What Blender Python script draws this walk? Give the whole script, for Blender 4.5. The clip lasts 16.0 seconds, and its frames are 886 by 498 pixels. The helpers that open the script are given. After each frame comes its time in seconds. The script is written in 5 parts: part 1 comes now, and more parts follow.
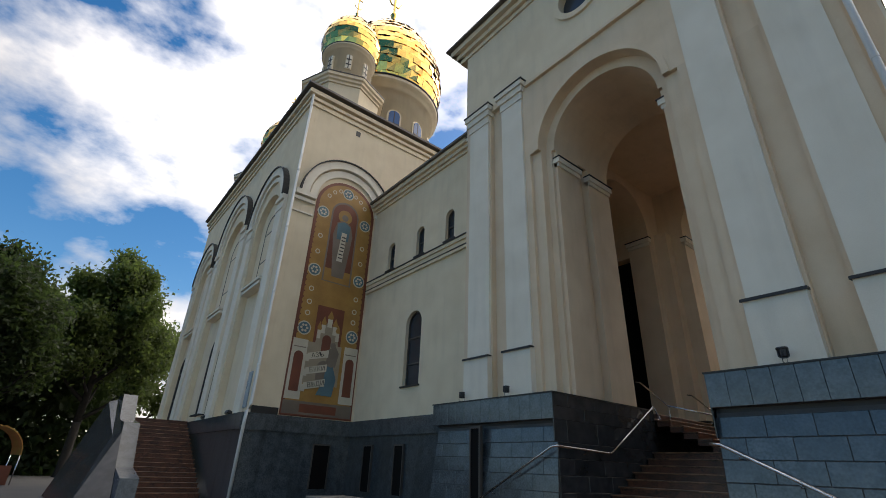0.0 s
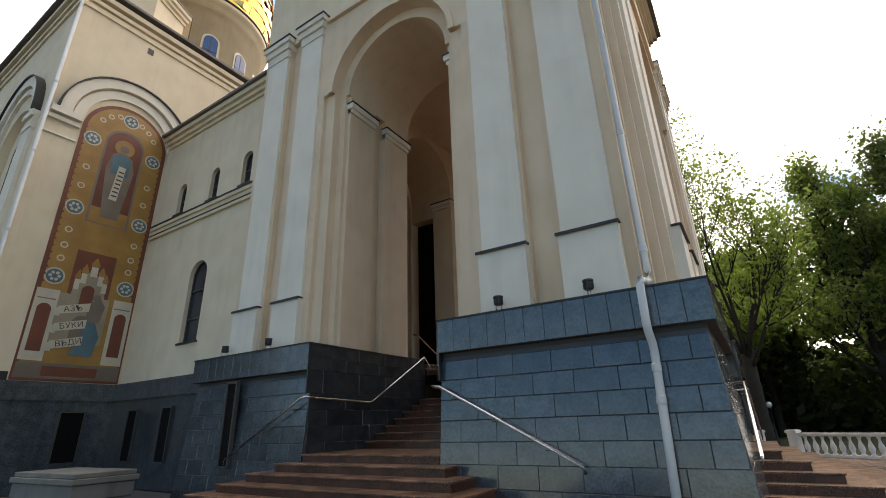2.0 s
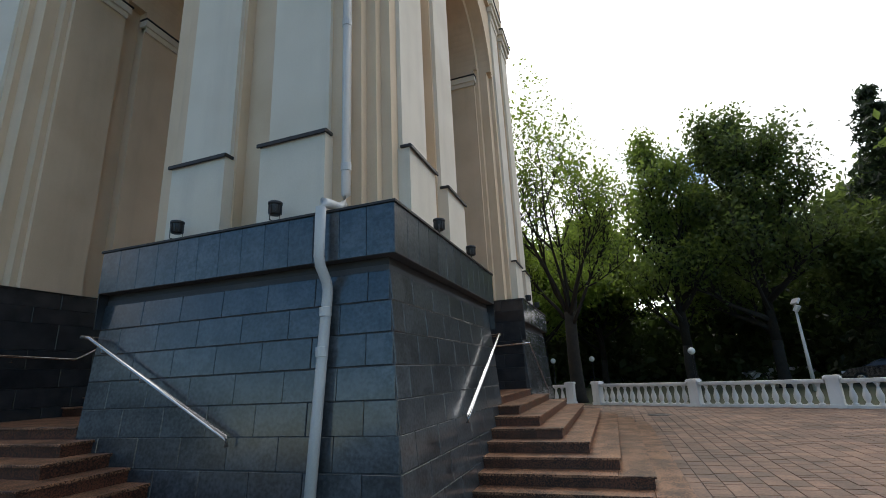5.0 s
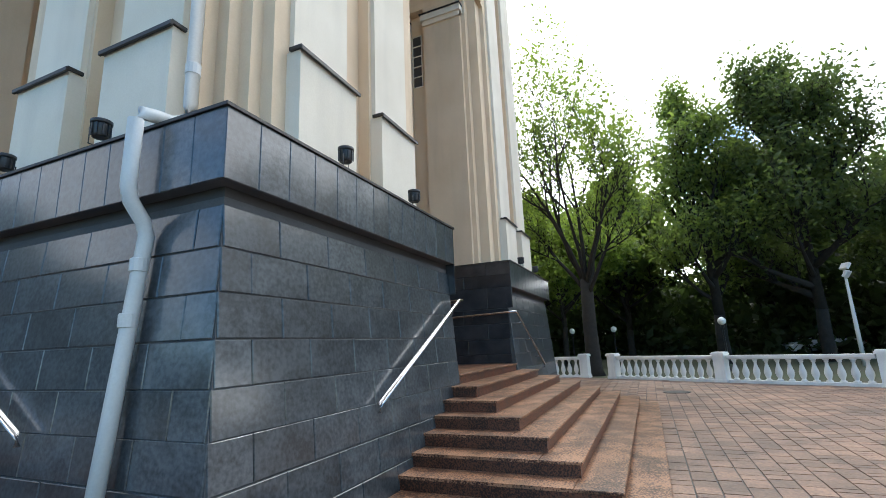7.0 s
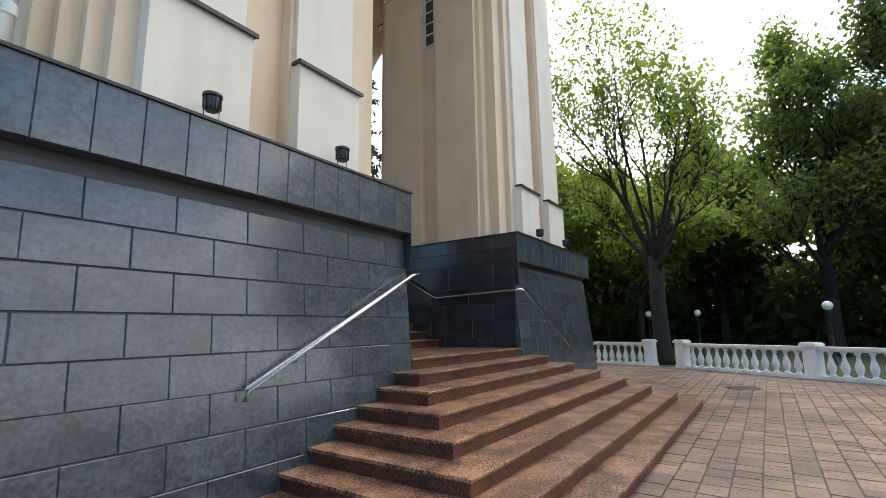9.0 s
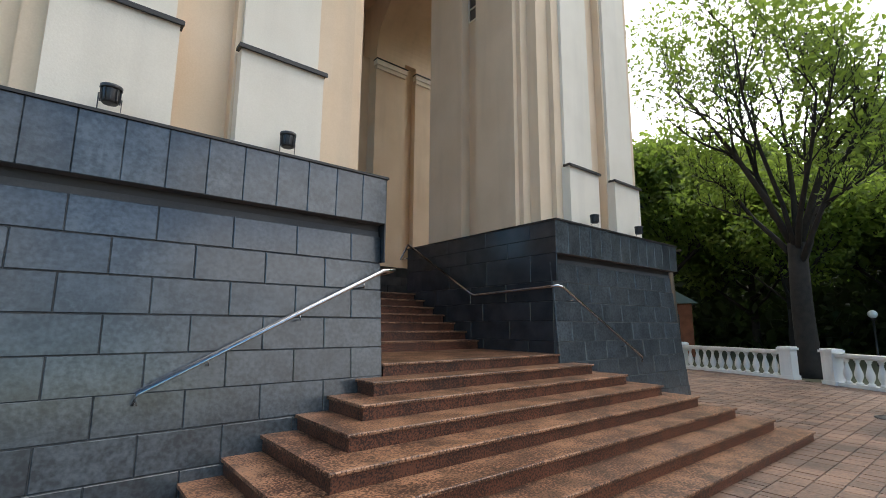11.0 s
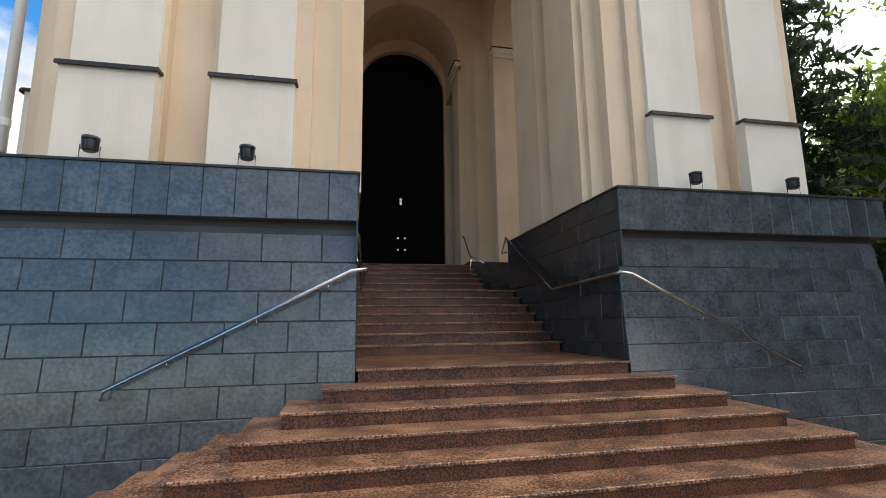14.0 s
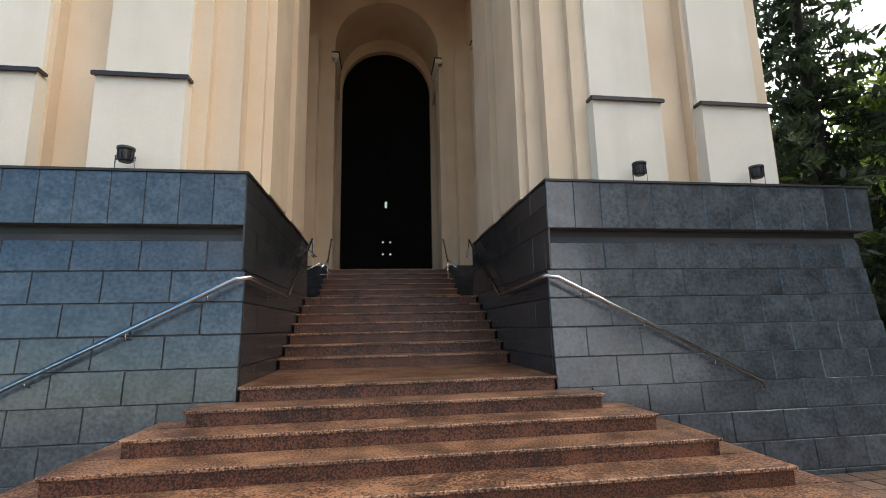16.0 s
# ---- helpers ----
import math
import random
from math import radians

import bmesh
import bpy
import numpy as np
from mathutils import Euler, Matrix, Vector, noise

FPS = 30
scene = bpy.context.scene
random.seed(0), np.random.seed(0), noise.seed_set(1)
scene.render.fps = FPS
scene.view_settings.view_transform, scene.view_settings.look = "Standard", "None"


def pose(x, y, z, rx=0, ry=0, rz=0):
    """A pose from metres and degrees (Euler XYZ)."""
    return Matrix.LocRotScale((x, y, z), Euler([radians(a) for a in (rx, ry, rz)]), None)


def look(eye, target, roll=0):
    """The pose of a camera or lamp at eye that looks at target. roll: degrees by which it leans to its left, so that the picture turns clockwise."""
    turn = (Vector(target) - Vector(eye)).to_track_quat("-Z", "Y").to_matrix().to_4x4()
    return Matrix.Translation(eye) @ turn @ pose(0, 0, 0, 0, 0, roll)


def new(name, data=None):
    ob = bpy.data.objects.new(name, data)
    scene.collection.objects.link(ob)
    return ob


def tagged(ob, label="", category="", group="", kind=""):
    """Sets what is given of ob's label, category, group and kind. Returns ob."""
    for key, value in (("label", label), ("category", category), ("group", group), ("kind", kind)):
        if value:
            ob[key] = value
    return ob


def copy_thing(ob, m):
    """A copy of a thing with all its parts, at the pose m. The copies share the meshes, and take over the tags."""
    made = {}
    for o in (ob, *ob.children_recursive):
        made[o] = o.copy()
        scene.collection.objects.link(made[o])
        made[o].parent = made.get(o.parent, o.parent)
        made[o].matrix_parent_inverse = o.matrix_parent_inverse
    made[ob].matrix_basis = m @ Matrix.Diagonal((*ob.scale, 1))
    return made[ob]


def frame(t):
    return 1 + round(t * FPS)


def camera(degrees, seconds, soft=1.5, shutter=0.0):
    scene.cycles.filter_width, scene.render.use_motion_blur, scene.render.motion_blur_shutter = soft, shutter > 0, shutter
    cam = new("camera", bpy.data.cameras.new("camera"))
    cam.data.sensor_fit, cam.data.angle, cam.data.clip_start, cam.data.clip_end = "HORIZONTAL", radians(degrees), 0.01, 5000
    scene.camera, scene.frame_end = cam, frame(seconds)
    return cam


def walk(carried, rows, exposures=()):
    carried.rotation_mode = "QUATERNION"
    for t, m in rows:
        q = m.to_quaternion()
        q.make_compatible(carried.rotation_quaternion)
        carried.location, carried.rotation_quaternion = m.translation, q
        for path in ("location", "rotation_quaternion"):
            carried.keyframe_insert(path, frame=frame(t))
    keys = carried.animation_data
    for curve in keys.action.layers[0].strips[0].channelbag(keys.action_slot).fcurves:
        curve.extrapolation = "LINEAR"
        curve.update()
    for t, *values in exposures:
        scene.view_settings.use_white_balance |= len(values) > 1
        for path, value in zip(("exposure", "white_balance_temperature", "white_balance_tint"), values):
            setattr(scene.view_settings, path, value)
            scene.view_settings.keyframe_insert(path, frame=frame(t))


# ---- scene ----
cam = camera(87.4, 16.0, soft=0.9)
METRES, EYE, TILT, LEAN, TURN = 15.5, 1.68, 0.0, 0.0, -38.0
ROWS = [
    (0.0, 0.0, 0.0, 0.0, -0.98, 25.33, -2.08),
    (0.5, 0.0263, 0.0095, -0.0011, -2.24, 24.54, -1.67),
    (1.0, 0.0569, 0.0103, -0.0033, -7.29, 22.03, -0.57),
    (1.5, 0.0889, 0.0126, -0.0053, -14.12, 20.46, 0.52),
    (2.0, 0.1228, 0.0171, -0.0061, -19.0, 20.78, 1.68),
    (2.5, 0.1591, 0.0168, -0.0028, -22.81, 20.68, 2.54),
    (3.0, 0.1935, 0.021, -0.0025, -25.45, 20.08, 3.02),
    (3.5, 0.229, 0.0166, -0.0044, -28.3, 18.87, 2.9),
    (4.0, 0.2611, 0.0166, -0.0077, -32.89, 16.56, 3.0),
    (6.5, 0.4135, 0.0749, -0.0118, -29.67, 12.4, 2.57),
    (7.0, 0.4443, 0.0788, -0.0096, -28.4, 11.89, 2.36),
    (7.5, 0.4774, 0.0761, -0.009, -27.09, 11.52, 2.21),
    (8.0, 0.5101, 0.0797, -0.0099, -25.58, 11.17, 1.97),
    (8.5, 0.5446, 0.0795, -0.0105, -22.14, 10.1, 1.22),
    (9.0, 0.5771, 0.0868, -0.0117, -17.28, 9.77, 0.87),
    (9.5, 0.6078, 0.0962, -0.01, -12.62, 9.41, 0.52),
    (10.0, 0.6388, 0.1032, -0.0092, -9.07, 9.11, -0.03),
    (12.5, 0.7918, 0.1521, -0.0029, 13.04, 9.55, 0.29),
    (13.0, 0.8167, 0.1682, -0.0035, 18.07, 9.23, 0.59),
    (13.5, 0.8458, 0.1812, -0.0033, 23.61, 8.94, 0.59),
    (14.0, 0.8652, 0.1985, -0.0046, 26.69, 9.05, 0.68),
    (14.5, 0.8843, 0.2153, -0.0026, 27.92, 9.0, 0.58),
    (15.0, 0.9033, 0.2326, -0.0016, 28.62, 8.96, 0.58),
    (15.5, 0.9124, 0.2524, -0.001, 29.14, 9.11, 0.87),
    (16.0, 0.9264, 0.2685, -0.0006, 30.17, 9.53, 1.19),
]
walk(cam, [(t, pose(0, 0, EYE, TILT, LEAN, TURN) @ pose(METRES * x, METRES * y, METRES * z, 90 + pitch, roll, yaw)) for t, x, y, z, yaw, pitch, roll in ROWS],
     [(0, -0.55, 7100, 13), (1.5, -0.05, 7600, 15), (2.5, -0.2, 7600, 15), (4.2, -0.95, 7100, 13), (6.3, 0.5, 6300, 8), (9, 0.38, 6500, 9), (12.5, 0.22, 6700, 11), (16, 0.42, 6900, 12)])


# ---- world and sun ----
world = bpy.data.worlds.new("sky")
scene.world = world
world.use_nodes = True
wn, wl = world.node_tree.nodes, world.node_tree.links
wn.clear()
SUN_EL, SUN_AZ = 47.0, 84.0
sky = wn.new("ShaderNodeTexSky")
sky.sky_type, sky.sun_disc = "NISHITA", False
sky.sun_elevation, sky.sun_rotation = radians(SUN_EL), radians(SUN_AZ)
sky.air_density, sky.dust_density = 1.0, 0.6
coord = wn.new("ShaderNodeTexCoord")
stretch = wn.new("ShaderNodeMapping")
stretch.inputs["Scale"].default_value = (1.0, 1.0, 1.9)
stretch.inputs["Location"].default_value = (0.35, 0.1, 0.2)
puffs = wn.new("ShaderNodeTexNoise")
puffs.inputs["Scale"].default_value = 1.7
puffs.inputs["Detail"].default_value = 9
puffs.inputs["Roughness"].default_value = 0.55
cover = wn.new("ShaderNodeValToRGB")
cover.color_ramp.elements[0].position, cover.color_ramp.elements[1].position = 0.535, 0.635
shade = wn.new("ShaderNodeValToRGB")
shade.color_ramp.elements[0].color, shade.color_ramp.elements[1].color = (0.62, 0.64, 0.68, 1), (1, 1, 1, 1)
shade.color_ramp.elements[0].position, shade.color_ramp.elements[1].position = 0.38, 0.6
puffs2 = wn.new("ShaderNodeTexNoise")
puffs2.inputs["Scale"].default_value = 2.6
puffs2.inputs["Detail"].default_value = 6
SKY, CLOUD = 0.15, 1.15
blue = wn.new("ShaderNodeBackground")
blue.inputs["Strength"].default_value = SKY
white = wn.new("ShaderNodeBackground")
white.inputs["Strength"].default_value = CLOUD
both = wn.new("ShaderNodeMixShader")
out = wn.new("ShaderNodeOutputWorld")
wl.new(coord.outputs["Generated"], stretch.inputs["Vector"])
wl.new(stretch.outputs["Vector"], puffs.inputs["Vector"])
wl.new(stretch.outputs["Vector"], puffs2.inputs["Vector"])

wl.new(puffs2.outputs["Fac"], shade.inputs["Fac"])
clear = wn.new("ShaderNodeHueSaturation")
clear.inputs["Saturation"].default_value, clear.inputs["Value"].default_value = 1.45, 1.5
wl.new(sky.outputs["Color"], clear.inputs["Color"])
wl.new(clear.outputs["Color"], blue.inputs["Color"])
wl.new(shade.outputs["Color"], white.inputs["Color"])
# clouds grow brighter round the veiled sun
toward = wn.new("ShaderNodeVectorMath")
toward.operation = "DOT_PRODUCT"
toward.inputs[1].default_value = (math.sin(radians(SUN_AZ)) * math.cos(radians(SUN_EL)), math.cos(radians(SUN_AZ)) * math.cos(radians(SUN_EL)), math.sin(radians(SUN_EL)))
veil = wn.new("ShaderNodeMapRange")
veil.interpolation_type = "SMOOTHSTEP"
veil.inputs["From Min"].default_value, veil.inputs["From Max"].default_value = -0.1, 1.0
veil.inputs["To Min"].default_value, veil.inputs["To Max"].default_value = CLOUD, CLOUD * 3.2
wl.new(coord.outputs["Generated"], toward.inputs[0])
wl.new(toward.outputs["Value"], veil.inputs["Value"])
# thicker cover on the sun's side, more open blue opposite
thick = wn.new("ShaderNodeMath")
thick.operation = "MULTIPLY_ADD"
thick.inputs[1].default_value = 0.25
wl.new(toward.outputs["Value"], thick.inputs[0])
wl.new(puffs.outputs["Fac"], thick.inputs[2])
wl.new(thick.outputs[0], cover.inputs["Fac"])
wl.new(veil.outputs["Result"], white.inputs["Strength"])
wl.new(cover.outputs["Color"], both.inputs["Fac"])
wl.new(blue.outputs[0], both.inputs[1])
wl.new(white.outputs[0], both.inputs[2])
wl.new(both.outputs[0], out.inputs["Surface"])

sun = new("sun", bpy.data.lights.new("sun", "SUN"))
sun.data.energy, sun.data.angle, sun.data.color = 1.0, radians(14), (1.0, 0.95, 0.88)
az, el = radians(SUN_AZ), radians(SUN_EL)
sun.matrix_world = look((math.sin(az) * math.cos(el) * 60, math.cos(az) * math.cos(el) * 60, math.sin(el) * 60), (0, 0, 0))


# ---- materials ----
def mat(name, a, b=None, rough=0.8, metal=0.0, scale=1.2, fine=60.0, bump=0.15, rand=0.0, stain=0.0, spec=0.5, grain=0.5, span=0.2, edge=0.75):
    """Two-scale plaster, stone or paint: colour a drifting to b, fine grain and relief."""
    m = bpy.data.materials.new(name)
    m.use_nodes = True
    n, l = m.node_tree.nodes, m.node_tree.links
    p = n["Principled BSDF"]
    p.inputs["Roughness"].default_value, p.inputs["Metallic"].default_value = rough, metal
    p.inputs["Specular IOR Level"].default_value = spec
    b = b or tuple(c * 0.8 for c in a)
    tc = n.new("ShaderNodeTexCoord")
    big = n.new("ShaderNodeTexNoise")
    big.inputs["Scale"].default_value, big.inputs["Detail"].default_value = scale, 6
    small = n.new("ShaderNodeTexNoise")
    small.inputs["Scale"].default_value, small.inputs["Detail"].default_value = fine, 7
    l.new(tc.outputs["Object"], big.inputs["Vector"])
    l.new(tc.outputs["Object"], small.inputs["Vector"])
    add = n.new("ShaderNodeMath")
    add.operation = "MULTIPLY_ADD"
    l.new(small.outputs["Fac"], add.inputs[0])
    add.inputs[1].default_value = grain
    l.new(big.outputs["Fac"], add.inputs[2])
    ramp = n.new("ShaderNodeValToRGB")
    even = n.new("ShaderNodeMath")
    even.operation = "DIVIDE"
    even.inputs[1].default_value = 1 + grain
    l.new(add.outputs[0], even.inputs[0])
    span /= 1 + grain
    ramp.color_ramp.elements[0].position, ramp.color_ramp.elements[1].position = 0.5 - span, 0.5 + span
    ramp.color_ramp.elements[0].color, ramp.color_ramp.elements[1].color = (*a, 1), (*b, 1)
    l.new(even.outputs[0], ramp.inputs["Fac"])
    colour = ramp.outputs["Color"]
    if rand:
        info = n.new("ShaderNodeObjectInfo")
        swing = n.new("ShaderNodeMapRange")
        swing.inputs["To Min"].default_value, swing.inputs["To Max"].default_value = 1 - rand, 1 + rand
        l.new(info.outputs["Random"], swing.inputs["Value"])
        hsv = n.new("ShaderNodeHueSaturation")
        l.new(swing.outputs["Result"], hsv.inputs["Value"])
        l.new(colour, hsv.inputs["Color"])
        colour = hsv.outputs["Color"]
        shift = n.new("ShaderNodeVectorMath")
        shift.operation = "ADD"
        l.new(tc.outputs["Object"], shift.inputs[0])
        l.new(info.outputs["Location"], shift.inputs[1])
        l.new(shift.outputs["Vector"], big.inputs["Vector"])
        l.new(shift.outputs["Vector"], small.inputs["Vector"])
    if stain:
        drip = n.new("ShaderNodeTexNoise")
        drip.inputs["Scale"].default_value, drip.inputs["Detail"].default_value = 1.0, 5
        flow = n.new("ShaderNodeMapping")
        flow.inputs["Scale"].default_value = (3.0, 3.0, 0.35)
        l.new(tc.outputs["Object"], flow.inputs["Vector"])
        l.new(flow.outputs["Vector"], drip.inputs["Vector"])
        dr = n.new("ShaderNodeValToRGB")
        dr.color_ramp.elements[0].position, dr.color_ramp.elements[1].position = 0.5, edge
        dr.color_ramp.elements[0].color = (1, 1, 1, 1)
        dr.color_ramp.elements[1].color = (1 - stain, 1 - stain, 1 - stain, 1)
        l.new(drip.outputs["Fac"], dr.inputs["Fac"])
        mul = n.new("ShaderNodeMix")
        mul.data_type, mul.blend_type = "RGBA", "MULTIPLY"
        mul.inputs["Factor"].default_value = 1.0
        l.new(colour, mul.inputs["A"])
        l.new(dr.outputs["Color"], mul.inputs["B"])
        colour = mul.outputs["Result"]
    l.new(colour, p.inputs["Base Color"])
    bmp = n.new("ShaderNodeBump")
    bmp.inputs["Strength"].default_value, bmp.inputs["Distance"].default_value = bump, 0.01
    l.new(small.outputs["Fac"], bmp.inputs["Height"])
    l.new(bmp.outputs["Normal"], p.inputs["Normal"])
    vary = n.new("ShaderNodeMapRange")
    vary.inputs["To Min"].default_value, vary.inputs["To Max"].default_value = max(rough - 0.12, 0.02), min(rough + 0.12, 1)
    l.new(big.outputs["Fac"], vary.inputs["Value"])
    l.new(vary.outputs["Result"], p.inputs["Roughness"])
    return m


M_PEACH = mat("peach_plaster", (0.75, 0.592, 0.42), (0.67, 0.515, 0.35), 0.85, stain=0.10)
M_CREAM = mat("cream_plaster", (0.80, 0.73, 0.61), (0.72, 0.65, 0.53), 0.85, stain=0.08)
M_NAVE = mat("pale_peach_plaster", (0.76, 0.64, 0.46), (0.69, 0.57, 0.40), 0.85, stain=0.08)
M_BLOCK = mat("grey_stone_block", (0.015, 0.022, 0.029), (0.064, 0.079, 0.090), 0.42, scale=4.0, fine=26, bump=0.3, rand=0.22, stain=0.35, grain=1.3, span=0.24, edge=0.66)
# honed face: a thin even polish that mirrors the sky at a slant
M_BLOCK.node_tree.nodes["Principled BSDF"].inputs["Coat Weight"].default_value = 1.0
M_BLOCK.node_tree.nodes["Principled BSDF"].inputs["Coat Roughness"].default_value = 0.14
M_BLOCK.node_tree.nodes["Principled BSDF"].inputs["Coat IOR"].default_value = 1.5
M_POLISHED = mat("dark_polished_stone", (0.022, 0.024, 0.027), (0.045, 0.048, 0.052), 0.2, scale=3, fine=120, bump=0.05, rand=0.15)
M_MORTAR = mat("dark_mortar", (0.06, 0.062, 0.065), (0.10, 0.10, 0.10), 0.9)
M_CAPFLASH = mat("dark_brown_flashing", (0.014, 0.012, 0.012), (0.028, 0.023, 0.02), 0.5)
M_GRANITE = mat("red_brown_granite_tread", (0.36, 0.185, 0.10), (0.050, 0.018, 0.009), 0.42, scale=2.6, fine=52, bump=0.25, rand=0.12, stain=0.4, grain=2.2, span=0.15, edge=0.58)
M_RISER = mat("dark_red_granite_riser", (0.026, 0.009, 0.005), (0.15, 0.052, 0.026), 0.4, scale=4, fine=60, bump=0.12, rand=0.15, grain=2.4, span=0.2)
M_STEEL = mat("brushed_steel", (0.62, 0.62, 0.62), (0.5, 0.5, 0.5), 0.22, metal=1.0, bump=0.02)
M_PIPE = mat("white_pipe_paint", (0.66, 0.66, 0.63), (0.56, 0.56, 0.53), 0.4, bump=0.03, stain=0.2)
M_LAMP = mat("black_lamp_metal", (0.018, 0.018, 0.02), (0.03, 0.03, 0.03), 0.4)
# near-black: the shade of doorway, recesses and basement openings is in the colour
M_DOORDARK = mat("black_door_and_recess_shade", (0.003, 0.0026, 0.0025), (0.006, 0.005, 0.0045), 0.75, spec=0.15)
M_BRASS = mat("bright_brass", (0.8, 0.7, 0.45), (0.7, 0.6, 0.35), 0.2, metal=1.0)
M_ROOF = mat("brown_metal_roof", (0.10, 0.085, 0.075), (0.15, 0.13, 0.11), 0.5)
M_GOLD = mat("gold_tiles", (0.95, 0.66, 0.20), (0.80, 0.50, 0.12), 0.10, metal=1.0, bump=0.03)
M_GLASS = mat("dark_window_glass", (0.03, 0.035, 0.045), (0.05, 0.055, 0.065), 0.06, bump=0.0)
M_BLUEGLASS = mat("blue_sky_glass", (0.05, 0.10, 0.22), (0.06, 0.13, 0.30), 0.06, bump=0.0)
M_FRAME = mat("dark_frame", (0.05, 0.045, 0.04), (0.07, 0.06, 0.05), 0.5)
M_OCHRE = mat("ochre_mosaic", (0.40, 0.215, 0.05), (0.30, 0.15, 0.035), 0.45, scale=1.5, fine=45, bump=0.25)
M_RUST = mat("red_brown_mosaic", (0.20, 0.055, 0.025), (0.14, 0.04, 0.02), 0.5, fine=45, bump=0.2)
M_SMALTWHITE = mat("white_mosaic", (0.62, 0.55, 0.42), (0.5, 0.44, 0.34), 0.5, fine=45, bump=0.2)
M_SMALTSTONE = mat("beige_mosaic", (0.38, 0.30, 0.21), (0.28, 0.22, 0.15), 0.5, fine=45, bump=0.2)
M_SMALTBLUE = mat("blue_mosaic", (0.10, 0.19, 0.22), (0.06, 0.12, 0.15), 0.5, fine=45, bump=0.2)
M_SMALTGREY = mat("brown_grey_mosaic", (0.16, 0.12, 0.09), (0.22, 0.17, 0.13), 0.5, fine=45, bump=0.2)
M_PAVE = mat("terracotta_paver", (0.22, 0.128, 0.082), (0.10, 0.060, 0.042), 0.55, scale=1.1, fine=30, bump=0.4, rand=0.32, grain=0.8, span=0.17)
M_GROUND = mat("grey_asphalt", (0.07, 0.068, 0.065), (0.10, 0.095, 0.09), 0.85, scale=0.5)
M_GRASS = mat("park_soil_and_grass", (0.045, 0.06, 0.025), (0.07, 0.065, 0.04), 0.95, scale=0.4)
M_WHITE = mat("white_balustrade_paint", (0.80, 0.79, 0.76), (0.66, 0.65, 0.62), 0.6, stain=0.2)
M_BARK = mat("dark_bark", (0.012, 0.010, 0.008), (0.028, 0.023, 0.018), 0.95, scale=6, fine=40, bump=0.6)


def leaf_mat(name, a, b):
    m = mat(name, a, b, 0.55, scale=0.6, fine=3.0, bump=0.0)
    m.node_tree.nodes["Principled BSDF"].inputs["Transmission Weight"].default_value = 0.0
    n, l = m.node_tree.nodes, m.node_tree.links
    p = n["Principled BSDF"]
    tr = n.new("ShaderNodeBsdfTranslucent")
    tr.inputs["Color"].default_value = (*[min(1, c * 2.2) for c in a], 1)
    mix = n.new("ShaderNodeMixShader")
    mix.inputs["Fac"].default_value = 0.5
    l.new(p.outputs[0], mix.inputs[1])
    l.new(tr.outputs[0], mix.inputs[2])
    l.new(mix.outputs[0], n["Material Output"].inputs["Surface"])
    return m


M_LEAF = leaf_mat("bright_leaf", (0.15, 0.21, 0.032), (0.065, 0.105, 0.016))
M_LEAF2 = leaf_mat("dark_leaf", (0.075, 0.105, 0.025), (0.035, 0.055, 0.015))
M_LEAF3 = leaf_mat("mid_leaf", (0.12, 0.165, 0.03), (0.05, 0.08, 0.018))
# darker copy of the leaf green, with the foliage's shade put into the colour
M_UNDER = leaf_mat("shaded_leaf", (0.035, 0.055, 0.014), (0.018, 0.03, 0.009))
M_NEEDLE = leaf_mat("spruce_needle", (0.022, 0.035, 0.015), (0.015, 0.022, 0.01))


# ---- mesh helpers ----
def box(bm, x0, x1, y0, y1, z0, z1):
    v = [bm.verts.new((x, y, z)) for z in (z0, z1) for x, y in ((x0, y0), (x1, y0), (x1, y1), (x0, y1))]
    for f in ((0, 3, 2, 1), (4, 5, 6, 7), (0, 1, 5, 4), (1, 2, 6, 5), (2, 3, 7, 6), (3, 0, 4, 7)):
        bm.faces.new([v[i] for i in f])


def prism(bm, poly, a, b, axis="z"):
    """Polygon extruded from a to b along axis. axis z: points (x, y); axis x: points (y, z); axis y: points (x, z)."""
    def at(p, d):
        return (p[0], p[1], d) if axis == "z" else (d, p[0], p[1]) if axis == "x" else (p[0], d, p[1])
    lo = [bm.verts.new(at(p, a)) for p in poly]
    hi = [bm.verts.new(at(p, b)) for p in poly]
    k = len(poly)
    bm.faces.new(lo[::-1])
    bm.faces.new(hi)
    for i in range(k):
        bm.faces.new((lo[i], lo[(i + 1) % k], hi[(i + 1) % k], hi[i]))


def arc(c, zs, r, a0=180, a1=0, n=24):
    return [(c + r * math.cos(radians(a0 + (a1 - a0) * i / n)), zs + r * math.sin(radians(a0 + (a1 - a0) * i / n))) for i in range(n + 1)]


def arched(c, z0, zs, r):
    """Outline of a round-headed opening."""
    return [(c - r, z0)] + arc(c, zs, r) + [(c + r, z0)]


def lathe(bm, profile, n=32, x=0, y=0, smooth=True):
    rings = [[bm.verts.new((x + r * math.cos(2 * math.pi * i / n), y + r * math.sin(2 * math.pi * i / n), z)) for i in range(n)] for r, z in profile]
    for a, b in zip(rings, rings[1:]):
        for i in range(n):
            f = bm.faces.new((a[i], a[(i + 1) % n], b[(i + 1) % n], b[i]))
            f.smooth = smooth
    bm.faces.new(rings[0][::-1])
    bm.faces.new(rings[-1])


